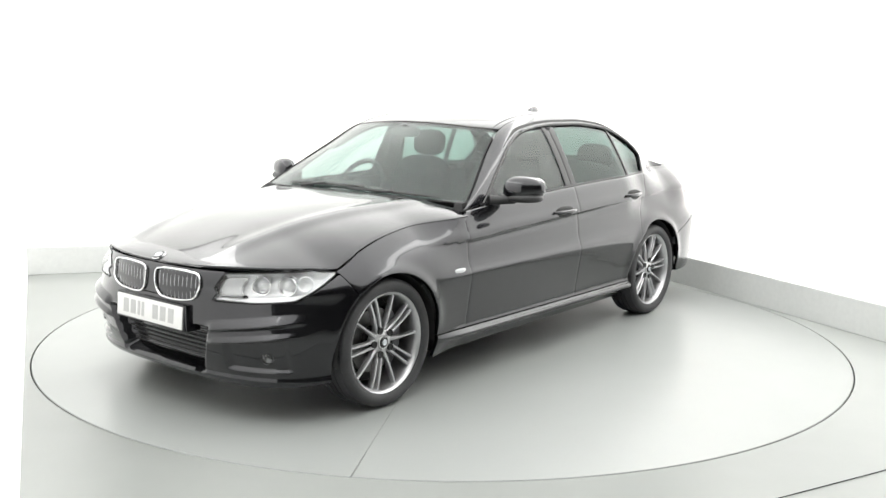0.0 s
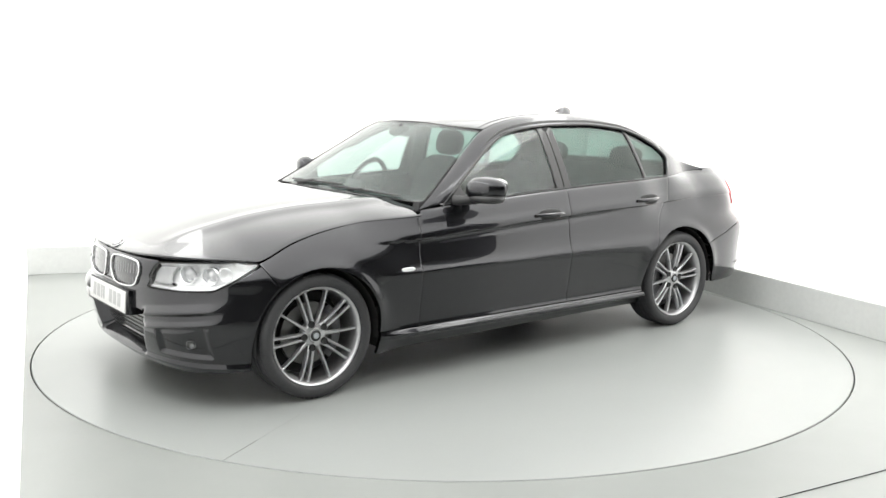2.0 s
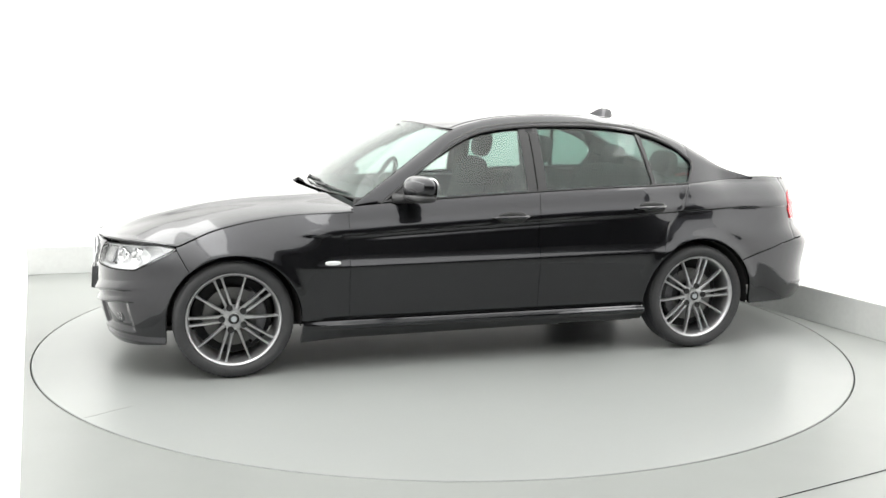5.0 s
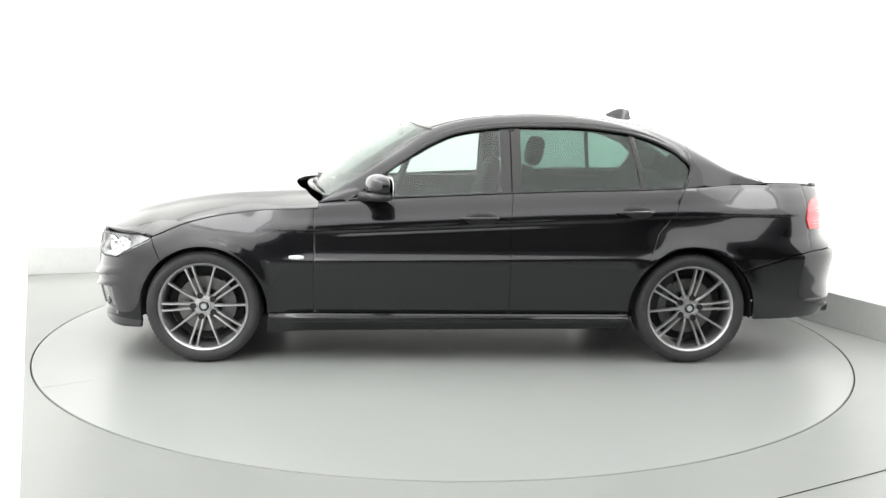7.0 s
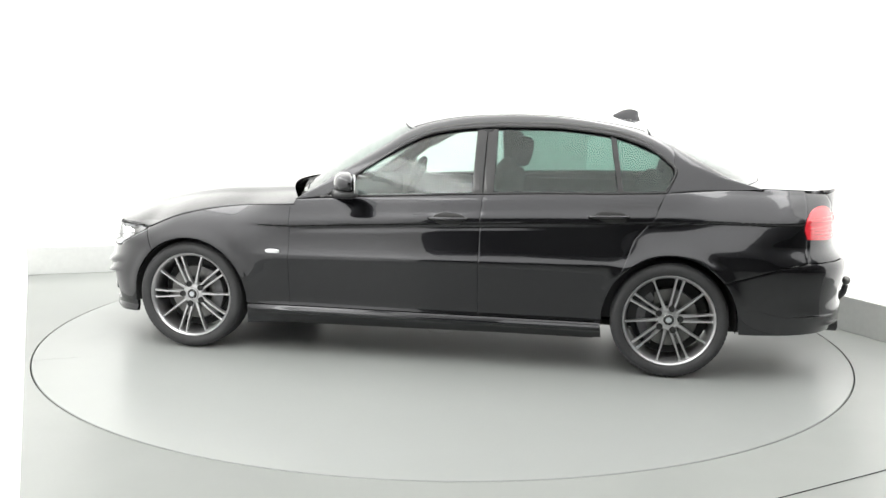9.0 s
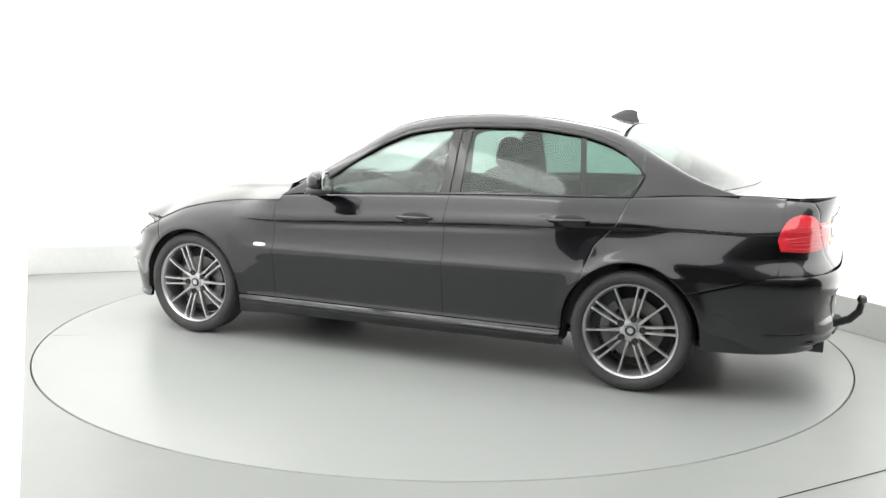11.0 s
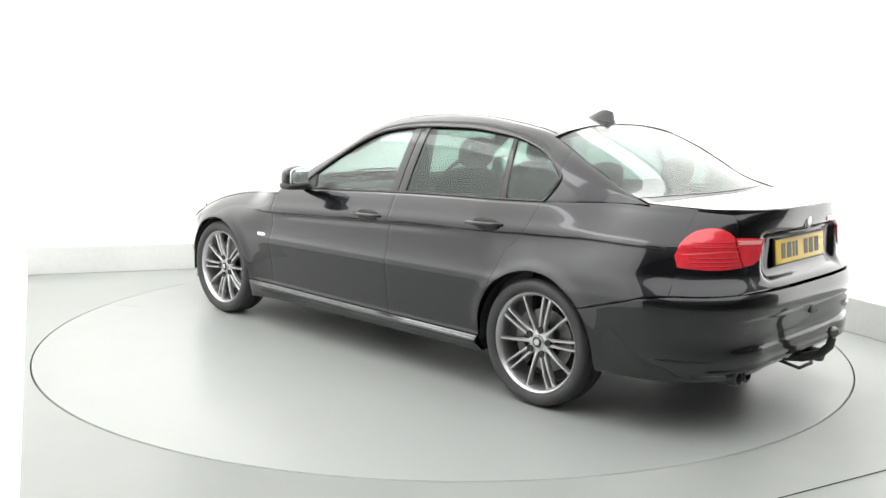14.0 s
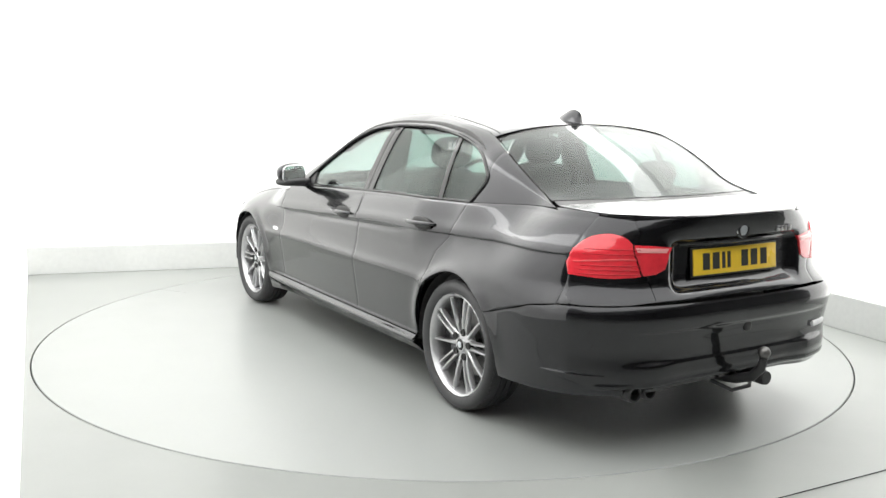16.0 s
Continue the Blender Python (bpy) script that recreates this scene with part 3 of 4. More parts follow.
def kidney(sign):
    c = [(0.040, 0.690), (0.16, 0.697), (0.29, 0.692), (0.325, 0.684), (0.338, 0.655), (0.330, 0.60), (0.300, 0.566), (0.19, 0.553), (0.085, 0.556), (0.050, 0.572), (0.032, 0.61), (0.028, 0.665)]
    c = np.array(c) + np.array([0.008, -0.007])
    for _ in range(3):                                   # round the corners
        d = np.roll(c, -1, axis=0)
        c = np.stack([0.75 * c + 0.25 * d, 0.25 * c + 0.75 * d], 1).reshape(-1, 2)
    c = along(np.concatenate([c, c[:1]]), np.linspace(0, 1, 73)[:-1])
    pts = [front_end(a_of_y(front_end, y * sign, z), z) + np.array([0.008, 0, 0]) for y, z in c]
    ring = part("kidney_grille", *tube(pts, 0.0044, True, 8), CHROME, car, "chrome kidney-shaped grille frame")
    mid = np.mean(pts, axis=0)
    inner = [tuple(mid + (p - mid) * 0.99 - np.array([0.006, 0, 0])) for p in pts]
    back = [tuple(mid + (p - mid) * 0.99 - np.array([0.03, 0, 0])) for p in pts]
    n = len(inner)
    part("backing", inner + back, [(i, (i + 1) % n, n + (i + 1) % n, n + i) for i in range(n)] + [tuple(range(n, 2 * n))], LINER, ring, smooth=False)
    for k in range(10):
        y = 0.066 + 0.0272 * k
        zs = [z for yy, z in c if abs(yy - y) < 0.02]
        z0, z1 = min(zs) + 0.004, max(zs) - 0.004
        bar = []
        for z in np.linspace(z0, z1, 5):
            p = front_end(a_of_y(front_end, y * sign, z), z)
            bar.append((p[0] - 0.002, p[1], p[2]))
        part("slat", *tube(bar, 0.0034, n=6, flat=0.6), SLAT, ring)
    return ring


kidney(1)
kidney(-1)


def roundel(name, m, radius, label):
    ob = part(name, *moved(lathe([(0.0, 0.004), (radius * 0.95, 0.002), (radius, -0.002)], 32), m), CHROME, car, label)
    part("enamel", *moved(lathe([(0.0, 0.0062), (radius * 0.55, 0.0055), (radius * 0.58, 0.002)], 28), m), BADGEBLUE, ob)
    part("ring", *moved(lathe([(radius * 0.62, 0.0042), (radius * 0.92, 0.0036), (radius * 0.92, 0.001), (radius * 0.62, 0.001)], 28, True), m), GLOSSBLACK, ob)
    return ob


roundel("bonnet_badge", Matrix.Translation(Vector(bonnet_surf(2.055, 0.0)) + Vector((0.0, 0, 0.004))) @ Matrix.Rotation(radians(-90), 4, "Z") @ Matrix.Rotation(radians(66), 4, "X"), 0.034, "round plain badge")


# headlamps
def headlamp():
    low = [fa(0.414, 0.573), fa(0.61, 0.572), fa(0.71, 0.579), fx(1.872, 0.584), fx(1.785, 0.635), fx(1.70, 0.678), fx(1.680, 0.688)]
    top = [fa(0.454, 0.692), fa(0.55, 0.698), fa(0.65, 0.703), fa(0.745, 0.706), fx(1.668, 0.698)]
    inner, outer = [low[0], top[0]], [low[-1], top[-1]]
    lo, hi = np.array(low), np.array(top)

    def hollow(a, z):
        z0, z1 = np.interp(a, lo[:, 0], lo[:, 1]), np.interp(a, hi[:, 0], hi[:, 1])
        s = np.clip((z - z0) / np.maximum(z1 - z0, 0.01), 0, 1)
        e = np.clip((a - lo[0, 0]) / (lo[-1, 0] - lo[0, 0]), 0, 1)
        return -0.004 - 0.044 * np.clip(np.minimum(s, 1 - s) / 0.10, 0, 1) * np.clip(np.minimum(e, 1 - e) / 0.06, 0, 1)

    bowl = patch(front_end, low, outer, top, inner, 56, 34, off=hollow, thick=0.004)
    lens = patch(front_end, low, outer, top, inner, 36, 14, off=0.002, thick=0.035, gap=0.004)
    rim = [tuple(front_end(a, z) + np.array([0.001, 0, 0])) for a, z in along(low + outer[1:] + top[::-1][1:] + [low[0]], np.linspace(0, 1, 90))]
    return bowl, lens, tube(rim, 0.003, True, 6)


bowl, lens, rim = headlamp()
for sgn, lamp in zip((1, -1), both("headlamp", bowl, REFLECTOR, car, "clear wrap-round headlamp with twin round projectors")):
    mir = (lambda vf: vf) if sgn > 0 else (lambda vf: mirrored(*vf))
    part("lens", *mir(lens), CLEAR, lamp, "clear plastic cover")
    part("seal", *mir(rim), SEAL, lamp)
    for y, x, r in ((0.600, 1.952, 0.043), (0.692, 1.881, 0.043)):
        m = Matrix.Translation((x - 0.046, y - 0.012, 0.643)) @ Matrix.Rotation(radians(-90 + 30), 4, "Z")
        ring = part("projector", *mir(moved(lathe([(0.018, -0.01), (r * 0.80, 0.018), (r * 0.92, 0.034), (r, 0.036), (r * 1.06, 0.028), (r * 1.06, -0.01)], 32), m)), CHROME, lamp)
        part("bulb_lens", *mir(moved(lathe([(0.0, 0.030), (0.018, 0.026), (0.028, 0.016), (0.033, 0.0)], 28), m)), PROJECTOR, ring)
    bez = patch(front_end, [fa(0.440, 0.590), fa(0.545, 0.590)], [fa(0.545, 0.590), fa(0.560, 0.682)], [fa(0.466, 0.680), fa(0.560, 0.682)], [fa(0.440, 0.590), fa(0.466, 0.680)], 10, 8, off=-0.022, thick=0.012)
    part("inner_bezel", *mir(bez), BEZEL, lamp, "plain grey inner panel")
    m = Matrix.Translation((1.80, 0.752, 0.655)) @ Matrix.Rotation(radians(-50), 4, "Z")
    part("indicator_bowl", *mir(moved(lathe([(0.0, -0.006), (0.020, 0.004), (0.034, 0.022), (0.036, 0.02)], 24), m)), REFLECTOR, lamp)


# screens
front_screen = screen_surf(0.695, 0.112, (0.835, 0.955), (0.236, 1.344), 0.030)
rear_screen = screen_surf(-1.775, -1.250, (-1.900, 1.052), (-1.216, 1.362), 0.018)


def screen(name, surf, mat, label):
    u = np.linspace(-1, 1, 15)
    vf = patch(surf, [(a, 0) for a in u], [(1, v) for v in np.linspace(0, 1, 9)], [(a, 1) for a in u], [(-1, v) for v in np.linspace(0, 1, 9)], 36, 20, thick=0.005, gap=0.003, bevel=0.0, closed_back=True)
    ob = part(name, *vf, mat, car, label, sharp=60)
    ob.visible_shadow = False
    edge = [(a, 0) for a in u] + [(1, v) for v in np.linspace(0, 1, 15)[1:]] + [(a, 1) for a in u[::-1][1:]] + [(-1, v) for v in np.linspace(1, 0, 15)[1:-1]]
    pts = [tuple(surf(np.array(a), np.array(v))) for a, v in edge]
    part("seal", *tube(pts, 0.0026, True, 6), SEAL, ob, "black rubber seal")
    return ob


windscreen = screen("windscreen", front_screen, SCREEN, "raked clear windscreen")
part("mirror_mount", *moved(pillow(0.016, 0.035, 0.028), Matrix.Translation(Vector(front_screen(np.array(0.0), np.array(0.88))) + Vector((-0.03, 0, -0.01)))), BLACK, windscreen)
part("rear_view_mirror", *moved(pillow(0.018, 0.115, 0.032, 4), Matrix.Translation(Vector(front_screen(np.array(0.0), np.array(0.80))) + Vector((-0.075, 0, 0.0)))), BLACK, windscreen)
screen("rear_window", rear_screen, BACKGLASS, "sloping green-tinted rear window")


def filler(edge, screen_edge):
    """A strip between a panel's edge and the foot of a screen: u across, v from panel to screen."""
    def surf(u, v):
        u, v = np.asarray(u, float), np.asarray(v, float)
        p, q = edge(u), screen_edge(u * 0.985, 0 * u + 0.012)
        return p + (q - p) * v[..., None]
    return surf


def bonnet_back(u):
    y = 0.715 * u
    return bonnet_surf(0.706 + 0.16 * (1 - (y / 0.7) ** 2), y) - np.array([0, 0, 0.010])


def lid_front(u):
    y = 0.53 * u
    x = -1.920 + 0.075 * u ** 2
    return deck_surf(x, u * (side(np.asarray(x), DECK_Z(x))[..., 1] - 0.02)) - np.array([0, 0, 0.006])


for name, edge, foot in (("cowl", bonnet_back, front_screen), ("rear_scuttle", lid_front, rear_screen)):
    us = np.linspace(-1, 1, 21)
    part(name, *patch(filler(edge, foot), [(u, 0) for u in us], [(1, 0), (1, 1)], [(u, 1) for u in us], [(-1, 0), (-1, 1)], 40, 4, gap=0.0), GLOSSBLACK, car, "black plastic scuttle strip")


def wiper(y0, y1, v0, v1, arm_y):
    """A wiper lying along the foot of the windscreen."""
    pts = []
    for k in np.linspace(0, 1, 12):
        y, v = y0 + (y1 - y0) * k, v0 + (v1 - v0) * k
        ye = rail_y(np.array(0.695 + (0.112 - 0.695) * v)) - 0.012
        pts.append(tuple(front_screen(np.array(y / ye), np.array(v)) + np.array([0.004, 0, 0.009])))
    ob = part("wiper", *tube(pts, [0.004] + [0.0065] * 10 + [0.004], n=6), BLACK, car, "black wiper blade")
    mid = Vector(pts[6])
    part("arm", *tube([(0.80, arm_y, 0.950), (0.795, arm_y * 0.8 + y0 * 0.2, 0.962), tuple(mid + Vector((0.010, 0, 0.009))), tuple(mid)], [0.011, 0.009, 0.006, 0.005], n=8), BLACK, ob)


wiper(-0.50, 0.16, 0.035, 0.055, -0.34)
wiper(0.05, 0.65, 0.025, 0.030, 0.25)


# side windows
def pane(name, low, outer, top, inner, ns, nt, mat):
    a, b = both(name, patch(glasshouse, low, outer, top, inner, ns, nt, thick=0.004, gap=0.001, bevel=0.0, off=-0.008, closed_back=True), mat, car, "green-tinted side window", sharp=60)
    a.visible_shadow = b.visible_shadow = False


def belt2(x):
    return BELT(x) + 0.004


def top2(x):
    return PANE_TOP(x) - 0.006


pane("front_side_window", line(belt2, -0.285, 0.545), [(0.545, float(belt2(0.545))), (0.535, float(top2(0.535)))], line(top2, -0.285, 0.535), [(-0.285, float(belt2(-0.285))), (-0.285, float(top2(-0.285)))], 24, 14, GLASS)
pane("rear_side_window", line(belt2, -1.085, -0.395), [(-0.395, float(belt2(-0.395))), (-0.395, float(top2(-0.395)))], line(top2, -1.030, -0.395), [(-1.085, float(belt2(-1.085))), (-1.030, float(top2(-1.030)))], 22, 14, REARGLASS)
pane("quarter_window", line(belt2, -1.345, -1.11), [(-1.11, float(belt2(-1.11))), (-1.055, float(top2(-1.055)))], line(top2, -1.378, -1.055), [(-1.345, float(belt2(-1.345))), (-1.392, 1.09), (-1.378, float(top2(-1.378)))], 12, 12, REARGLASS)
# dark posts between the panes
for x0, x1, t0, t1 in ((-0.338, -0.280, -0.338, -0.280), (-0.400, -0.344, -0.400, -0.344), (-1.112, -1.082, -1.058, -1.027)):
    both("door_post", patch(glasshouse, line(BELT, x0, x1, 4), [(x1, float(BELT(x1))), (t1, float(PANE_TOP(t1)))], line(PANE_TOP, t0, t1, 4), [(x0, float(BELT(x0))), (t0, float(PANE_TOP(t0)))], 4, 16, gap=0.0005, off=-0.003), GLOSSBLACK, car, "gloss black window post")
both("mirror_sail", patch(glasshouse, line(belt2, 0.40, 0.56, 6), [(0.56, float(belt2(0.56))), (0.545, float(top2(0.545)))], line(top2, 0.43, 0.545, 6), [(0.40, float(belt2(0.40))), (0.43, float(top2(0.43)))], 6, 6, off=-0.001), BLACK, car)
frame_pts = line(lambda x: BELT(x) + 0.001, 0.60, -1.335, 40) + [(-1.352, 1.03), (-1.376, 1.075), (-1.387, 1.105), (-1.383, 1.128), (-1.366, 1.146)] + line(lambda x: PANE_TOP(x) + 0.002, -1.345, 0.585, 60)
both("window_trim", tube([tuple(glasshouse(np.array(x), np.array(z)) + np.array([0, 0.002, 0])) for x, z in frame_pts], 0.0085, True, 6), GLOSSBLACK, car, "gloss black trim round the side windows")


# door furniture
def on_side(x, z, out=0.0):
    p = side(np.array(x), np.array(z))
    return Vector((p[0], p[1] + out, p[2]))


for x, z in ((-0.165, 0.838), (-1.045, 0.878)):
    cup = moved(pillow(0.088, 0.016, 0.034, 2.4), Matrix.Translation(on_side(x, z - 0.008, -0.002)))
    grip = tube([tuple(on_side(x + dx, z - 0.004 + 0.10 * (-dx) * 0.15, o)) for dx, o in ((0.115, 0.004), (0.10, 0.022), (0.05, 0.032), (0.0, 0.034), (-0.05, 0.032), (-0.085, 0.022), (-0.10, 0.004))], [0.007, 0.010, 0.011, 0.011, 0.011, 0.010, 0.007], n=10)
    for h, c in zip(both("door_handle", grip, PAINT, car, "black pull handle"), (cup, mirrored(*cup))):
        part("handle_cup", *c, SEAL, h)
both("side_repeater", joined(moved(pillow(0.043, 0.006, 0.012, 3.0, 12), Matrix.Translation(on_side(0.858, 0.608, 0.002)))), REFLECTOR, car, "small clear side indicator")


def door_mirror():
    body = pillow(0.056, 0.105, 0.068, 2.5, 24)
    body = [(x * (1.35 if x > 0 else 0.75) - 0.034 * (y / 0.11), y, z * (1 - 0.18 * (y / 0.105)) + 0.008 * (y / 0.11)) for x, y, z in body[0]], body[1]
    body = moved(body, Matrix.Translation((0.395, 0.972, 1.010)))
    cap = moved(pillow(0.068, 0.105, 0.028, 2.6, 18), Matrix.Translation((0.40, 0.970, 0.962)) @ Matrix.Rotation(radians(16), 4, "Z"))
    foot = tube([(0.50, 0.815, 0.942), (0.47, 0.86, 0.945), (0.43, 0.93, 0.960)], [0.030, 0.026, 0.034], n=10)
    glass = moved(pillow(0.006, 0.090, 0.056, 3.4, 16), Matrix.Translation((0.354, 0.972, 1.012)) @ Matrix.Rotation(radians(18), 4, "Z"))
    return body, cap, foot, glass


body, cap, foot, glass = door_mirror()
MIRROR = material("mirror_glass", (0.85, 0.87, 0.88), 0.02, 1.0)
for sgn, ob in zip((1, -1), both("door_mirror", body, PAINT, car, "black door mirror")):
    mir = (lambda vf: vf) if sgn > 0 else (lambda vf: mirrored(*vf))
    part("lower_shell", *mir(cap), BLACK, ob)
    part("foot", *mir(foot), BLACK, ob)
    part("mirror_glass", *mir(glass), MIRROR, ob)

# roof aerial
fin = []
for k in range(9):
    s = k / 8
    fin.append((-1.035 - 0.175 * s, 0.0, float(ROOF_Z(-1.035 - 0.175 * s)) + 0.002 + 0.060 * math.sin(math.pi * (0.08 + 0.62 * s)) ** 1.2 * (1 if s < 0.97 else 0.72)))
v, f = [], []
for k, (x, _, z) in enumerate(fin):
    s = k / 8
    zb = float(ROOF_Z(x)) - 0.004
    w = 0.012 + 0.036 * math.sin(math.pi * min(s * 0.9 + 0.1, 1)) ** 0.7
    for j in range(9):
        q = -1 + 2 * j / 8
        v.append((x + (0.02 * (1 - q * q) if k == 8 else 0), q * w, zb + (z - zb) * (1 - abs(q) ** 1.5)))
for k in range(8):
    for j in range(8):
        a = k * 9 + j
        f.append((a, a + 1, a + 10, a + 9))
f += [tuple(range(8, -1, -1)), tuple(range(72, 81))]
part("roof_aerial", v, f, PAINT, car, "black shark-fin aerial")

# boot and tail
ys = np.linspace(-0.53, 0.53, 19)
lip_line = [(-1.50 - 0.832 * (1 - (abs(y) / 0.68) ** 2.9) ** (1 / 2.9), y) for y in ys]
lid_side = [(x, float(side(np.array(x), DECK_Z(x))[1]) - 0.004) for x in np.linspace(lip_line[0][0], -1.84, 12)]
part("boot_lid", *joined(
    patch(deck_surf, lip_line, [lip_line[-1]] + lid_side[1:], [(-1.915 + 0.075 * (y / 0.53) ** 2, y / 0.53 * lid_side[-1][1]) for y in ys], [lip_line[0]] + [(x, -y) for x, y in lid_side[1:]], 40, 20),
    patch(rear_end, [ra(y, 0.672) for y in np.linspace(-0.50, 0.50, 9)], [ra(0.50, 0.672), ra(0.505, 0.76), ra(0.525, 0.95), ra(0.530, 1.000)],
          [ra(y, 1.000 + 0.021 * (1 - (abs(y) / 0.53) ** 2.4)) for y in np.linspace(-0.53, 0.53, 17)], [ra(-0.50, 0.672), ra(-0.505, 0.76), ra(-0.525, 0.95), ra(-0.530, 1.000)], 44, 30,
          off=lambda a, z: -0.040 * step(0.42, 0.35, np.abs(rear_end(a, z)[..., 1])) * step(0.925, 0.890, z) * step(0.685, 0.760, z))), PAINT, car)
sp = [(x + 0.012, y, float(deck_surf(np.array(x), np.array(y))[2]) - 0.0035) for x, y in lip_line[1:-1]]
lid_edge = [ra(0.50, 0.672), ra(0.505, 0.76), ra(0.525, 0.95), ra(0.530, 1.000)]
both("tail_panel", patch(rear_end, [lid_edge[0], ra(0.61, 0.664), rx_(-2.079, 0.657)], [rx_(-2.079, z) for z in np.linspace(0.657, 1.012, 12)], [lid_edge[-1], rx_(-2.079, 1.012)], lid_edge, 14, 18), PAINT, car)
part("boot_spoiler", *tube(sp, [0.003, 0.005, 0.006] + [0.0065] * (len(sp) - 6) + [0.006, 0.005, 0.003], n=10, flat=1.9), PAINT, car, "black lip spoiler")

arch_rear = [rx_(x, z) for x, z in arc(ARCH_R, 141, 182, 12)] + [rx_(-1.745, 0.262)]
arch_rear.reverse()
rear_top = [ra(0.0, 0.660), ra(0.45, 0.662), ra(0.60, 0.662), rx_(-2.08, 0.653), rx_(-1.95, 0.630), rx_(-1.80, 0.583), arch_rear[-1]]
rear_low = [ra(0.0, 0.285), ra(0.40, 0.280), ra(0.60, 0.272), rx_(-1.98, 0.264), arch_rear[0]]


def rear_relief(a, z):
    y = np.abs(rear_end(a, z)[..., 1])
    scoop = step(0.50, 0.30, y) * step(0.45, 0.38, z)
    panel = 0.008 * step(0.66, 0.50, y) * step(0.555, 0.535, z) * step(0.40, 0.42, z)
    lip = 0.012 * np.exp(-((z - 0.318) / 0.012) ** 2) * step(0.78, 0.70, y)
    return -0.014 * scoop - panel + lip


rear_bumper = part("rear_bumper", *patch(rear_end, mirror_a(rear_low)[:-1] + rear_low, arch_rear, mirror_a(rear_top)[:-1] + rear_top, [(-a, z) for a, z in arch_rear], 150, 60, off=rear_relief), PAINT, car, sharp=60)
crease_pts = [tuple(rear_end(np.array(rx_(x, 0.368)[0]), np.array(0.368))) for x in np.linspace(-2.02, -2.25, 14)]
both("bumper_crease", tube(crease_pts, [0.002, 0.004, 0.006] + [0.008] * 8 + [0.006, 0.004, 0.002], n=8), PAINT, rear_bumper)
for y in (-0.57,):
    strip = [tuple(rear_end(a_of_y(rear_end, q, 0.470), 0.470) + np.array([-0.001, 0, 0])) for q in np.linspace(y - 0.062, y + 0.062, 7)]
    part("bumper_reflector", *tube(strip, 0.015, n=8, flat=0.5), REFLECTOR, rear_bumper, "slim bumper reflector")
part("parking_sensor", *moved(pillow(0.006, 0.022, 0.022, 3), Matrix.Translation(Vector(rear_end(a_of_y(rear_end, -0.03, 0.52), 0.52)) + Vector((0.008, 0, 0)))), BLACK, rear_bumper, "square tow-eye cover")


# tail lamps
def rounded(c, times=3):
    c = np.array(c, float)
    for _ in range(times):
        mid = np.stack([0.75 * c[:-1] + 0.25 * c[1:], 0.25 * c[:-1] + 0.75 * c[1:]], 1).reshape(-1, 2)
        c = np.concatenate([c[:1], mid, c[-1:]])
    return [tuple(p) for p in c]


def tail_lamp():
    low = rounded([ra(0.530, 0.770), ra(0.59, 0.764), ra(0.65, 0.761), ra(0.69, 0.762), rx_(-2.078, 0.773)])
    top = rounded([ra(0.558, 0.905), ra(0.575, 0.935), ra(0.612, 0.950), ra(0.65, 0.945), ra(0.688, 0.930), rx_(-2.074, 0.880)])
    outer = patch(rear_end, low, [low[-1], rx_(-2.060, 0.825), top[-1]], top, [low[0], top[0]], 20, 14, off=0.007, thick=0.03, gap=0.003)
    band = patch(rear_end, [ra(0.55, 0.838), ra(0.62, 0.838), rx_(-2.085, 0.825)], [rx_(-2.085, 0.825), rx_(-2.085, 0.833)], [ra(0.55, 0.847), ra(0.62, 0.847), rx_(-2.085, 0.833)], [ra(0.55, 0.838), ra(0.55, 0.847)], 20, 2, off=0.0095, thick=0.004)
    low2 = [ra(0.428, 0.800), ra(0.47, 0.778), ra(0.526, 0.772)]
    top2_ = [ra(0.394, 0.892), ra(0.48, 0.902), ra(0.556, 0.905)]
    inner = patch(rear_end, low2, [low2[-1], top2_[-1]], top2_, [low2[0], top2_[0]], 12, 10, off=0.006, thick=0.025, gap=0.003)
    pale = patch(rear_end, [ra(0.425, 0.868), ra(0.548, 0.872)], [ra(0.548, 0.872), ra(0.553, 0.892)], [ra(0.41, 0.888), ra(0.553, 0.892)], [ra(0.425, 0.868), ra(0.41, 0.888)], 10, 3, off=0.0085, thick=0.004)
    return outer, band, inner, pale


DARKRED = material("dark_red_lens_rib", (0.48, 0.016, 0.026), 0.2, grain=0.1, scale=40, coat=1.0)
PINK = material("pink_reversing_lens", (0.75, 0.32, 0.32), 0.2, grain=0.05, coat=1.0)
outer, band, inner, pale = tail_lamp()
for sgn, ob in zip((1, -1), both("tail_lamp", outer, RED, car, "large red wrap-round tail lamp")):
    mir = (lambda vf: vf) if sgn > 0 else (lambda vf: mirrored(*vf))
    part("light_band", *mir(band), REDPALE, ob)
    for z in (0.782, 0.800, 0.818, 0.865, 0.885):
        rib = [tuple(rear_end(a, z) + np.array([-0.0065, 0.004, 0])) for a in np.linspace(ra(0.535, z)[0], rx_(-2.11, z)[0], 14)]
        part("lens_rib", *mir(tube(rib, 0.0022, n=5)), DARKRED, ob)
    lid = part("inner_lens", *mir(inner), RED, ob)
    part("reversing_lens", *mir(pale), PINK, ob, "pale reversing lens")

roundel("boot_badge", Matrix.Translation(Vector(rear_end(np.array(0.0), np.array(0.945))) + Vector((0.001, 0, 0))) @ Matrix.Rotation(radians(90), 4, "Z"), 0.039, "round plain badge")
lettering = [block(-2.320, -2.302, -0.315 + 0.026 * k, -0.297 + 0.026 * k, 0.926, 0.952, 0.002) for k in range(4)]
part("boot_lettering", *joined(*lettering), CHROME, car, "small chrome model lettering, unreadable")


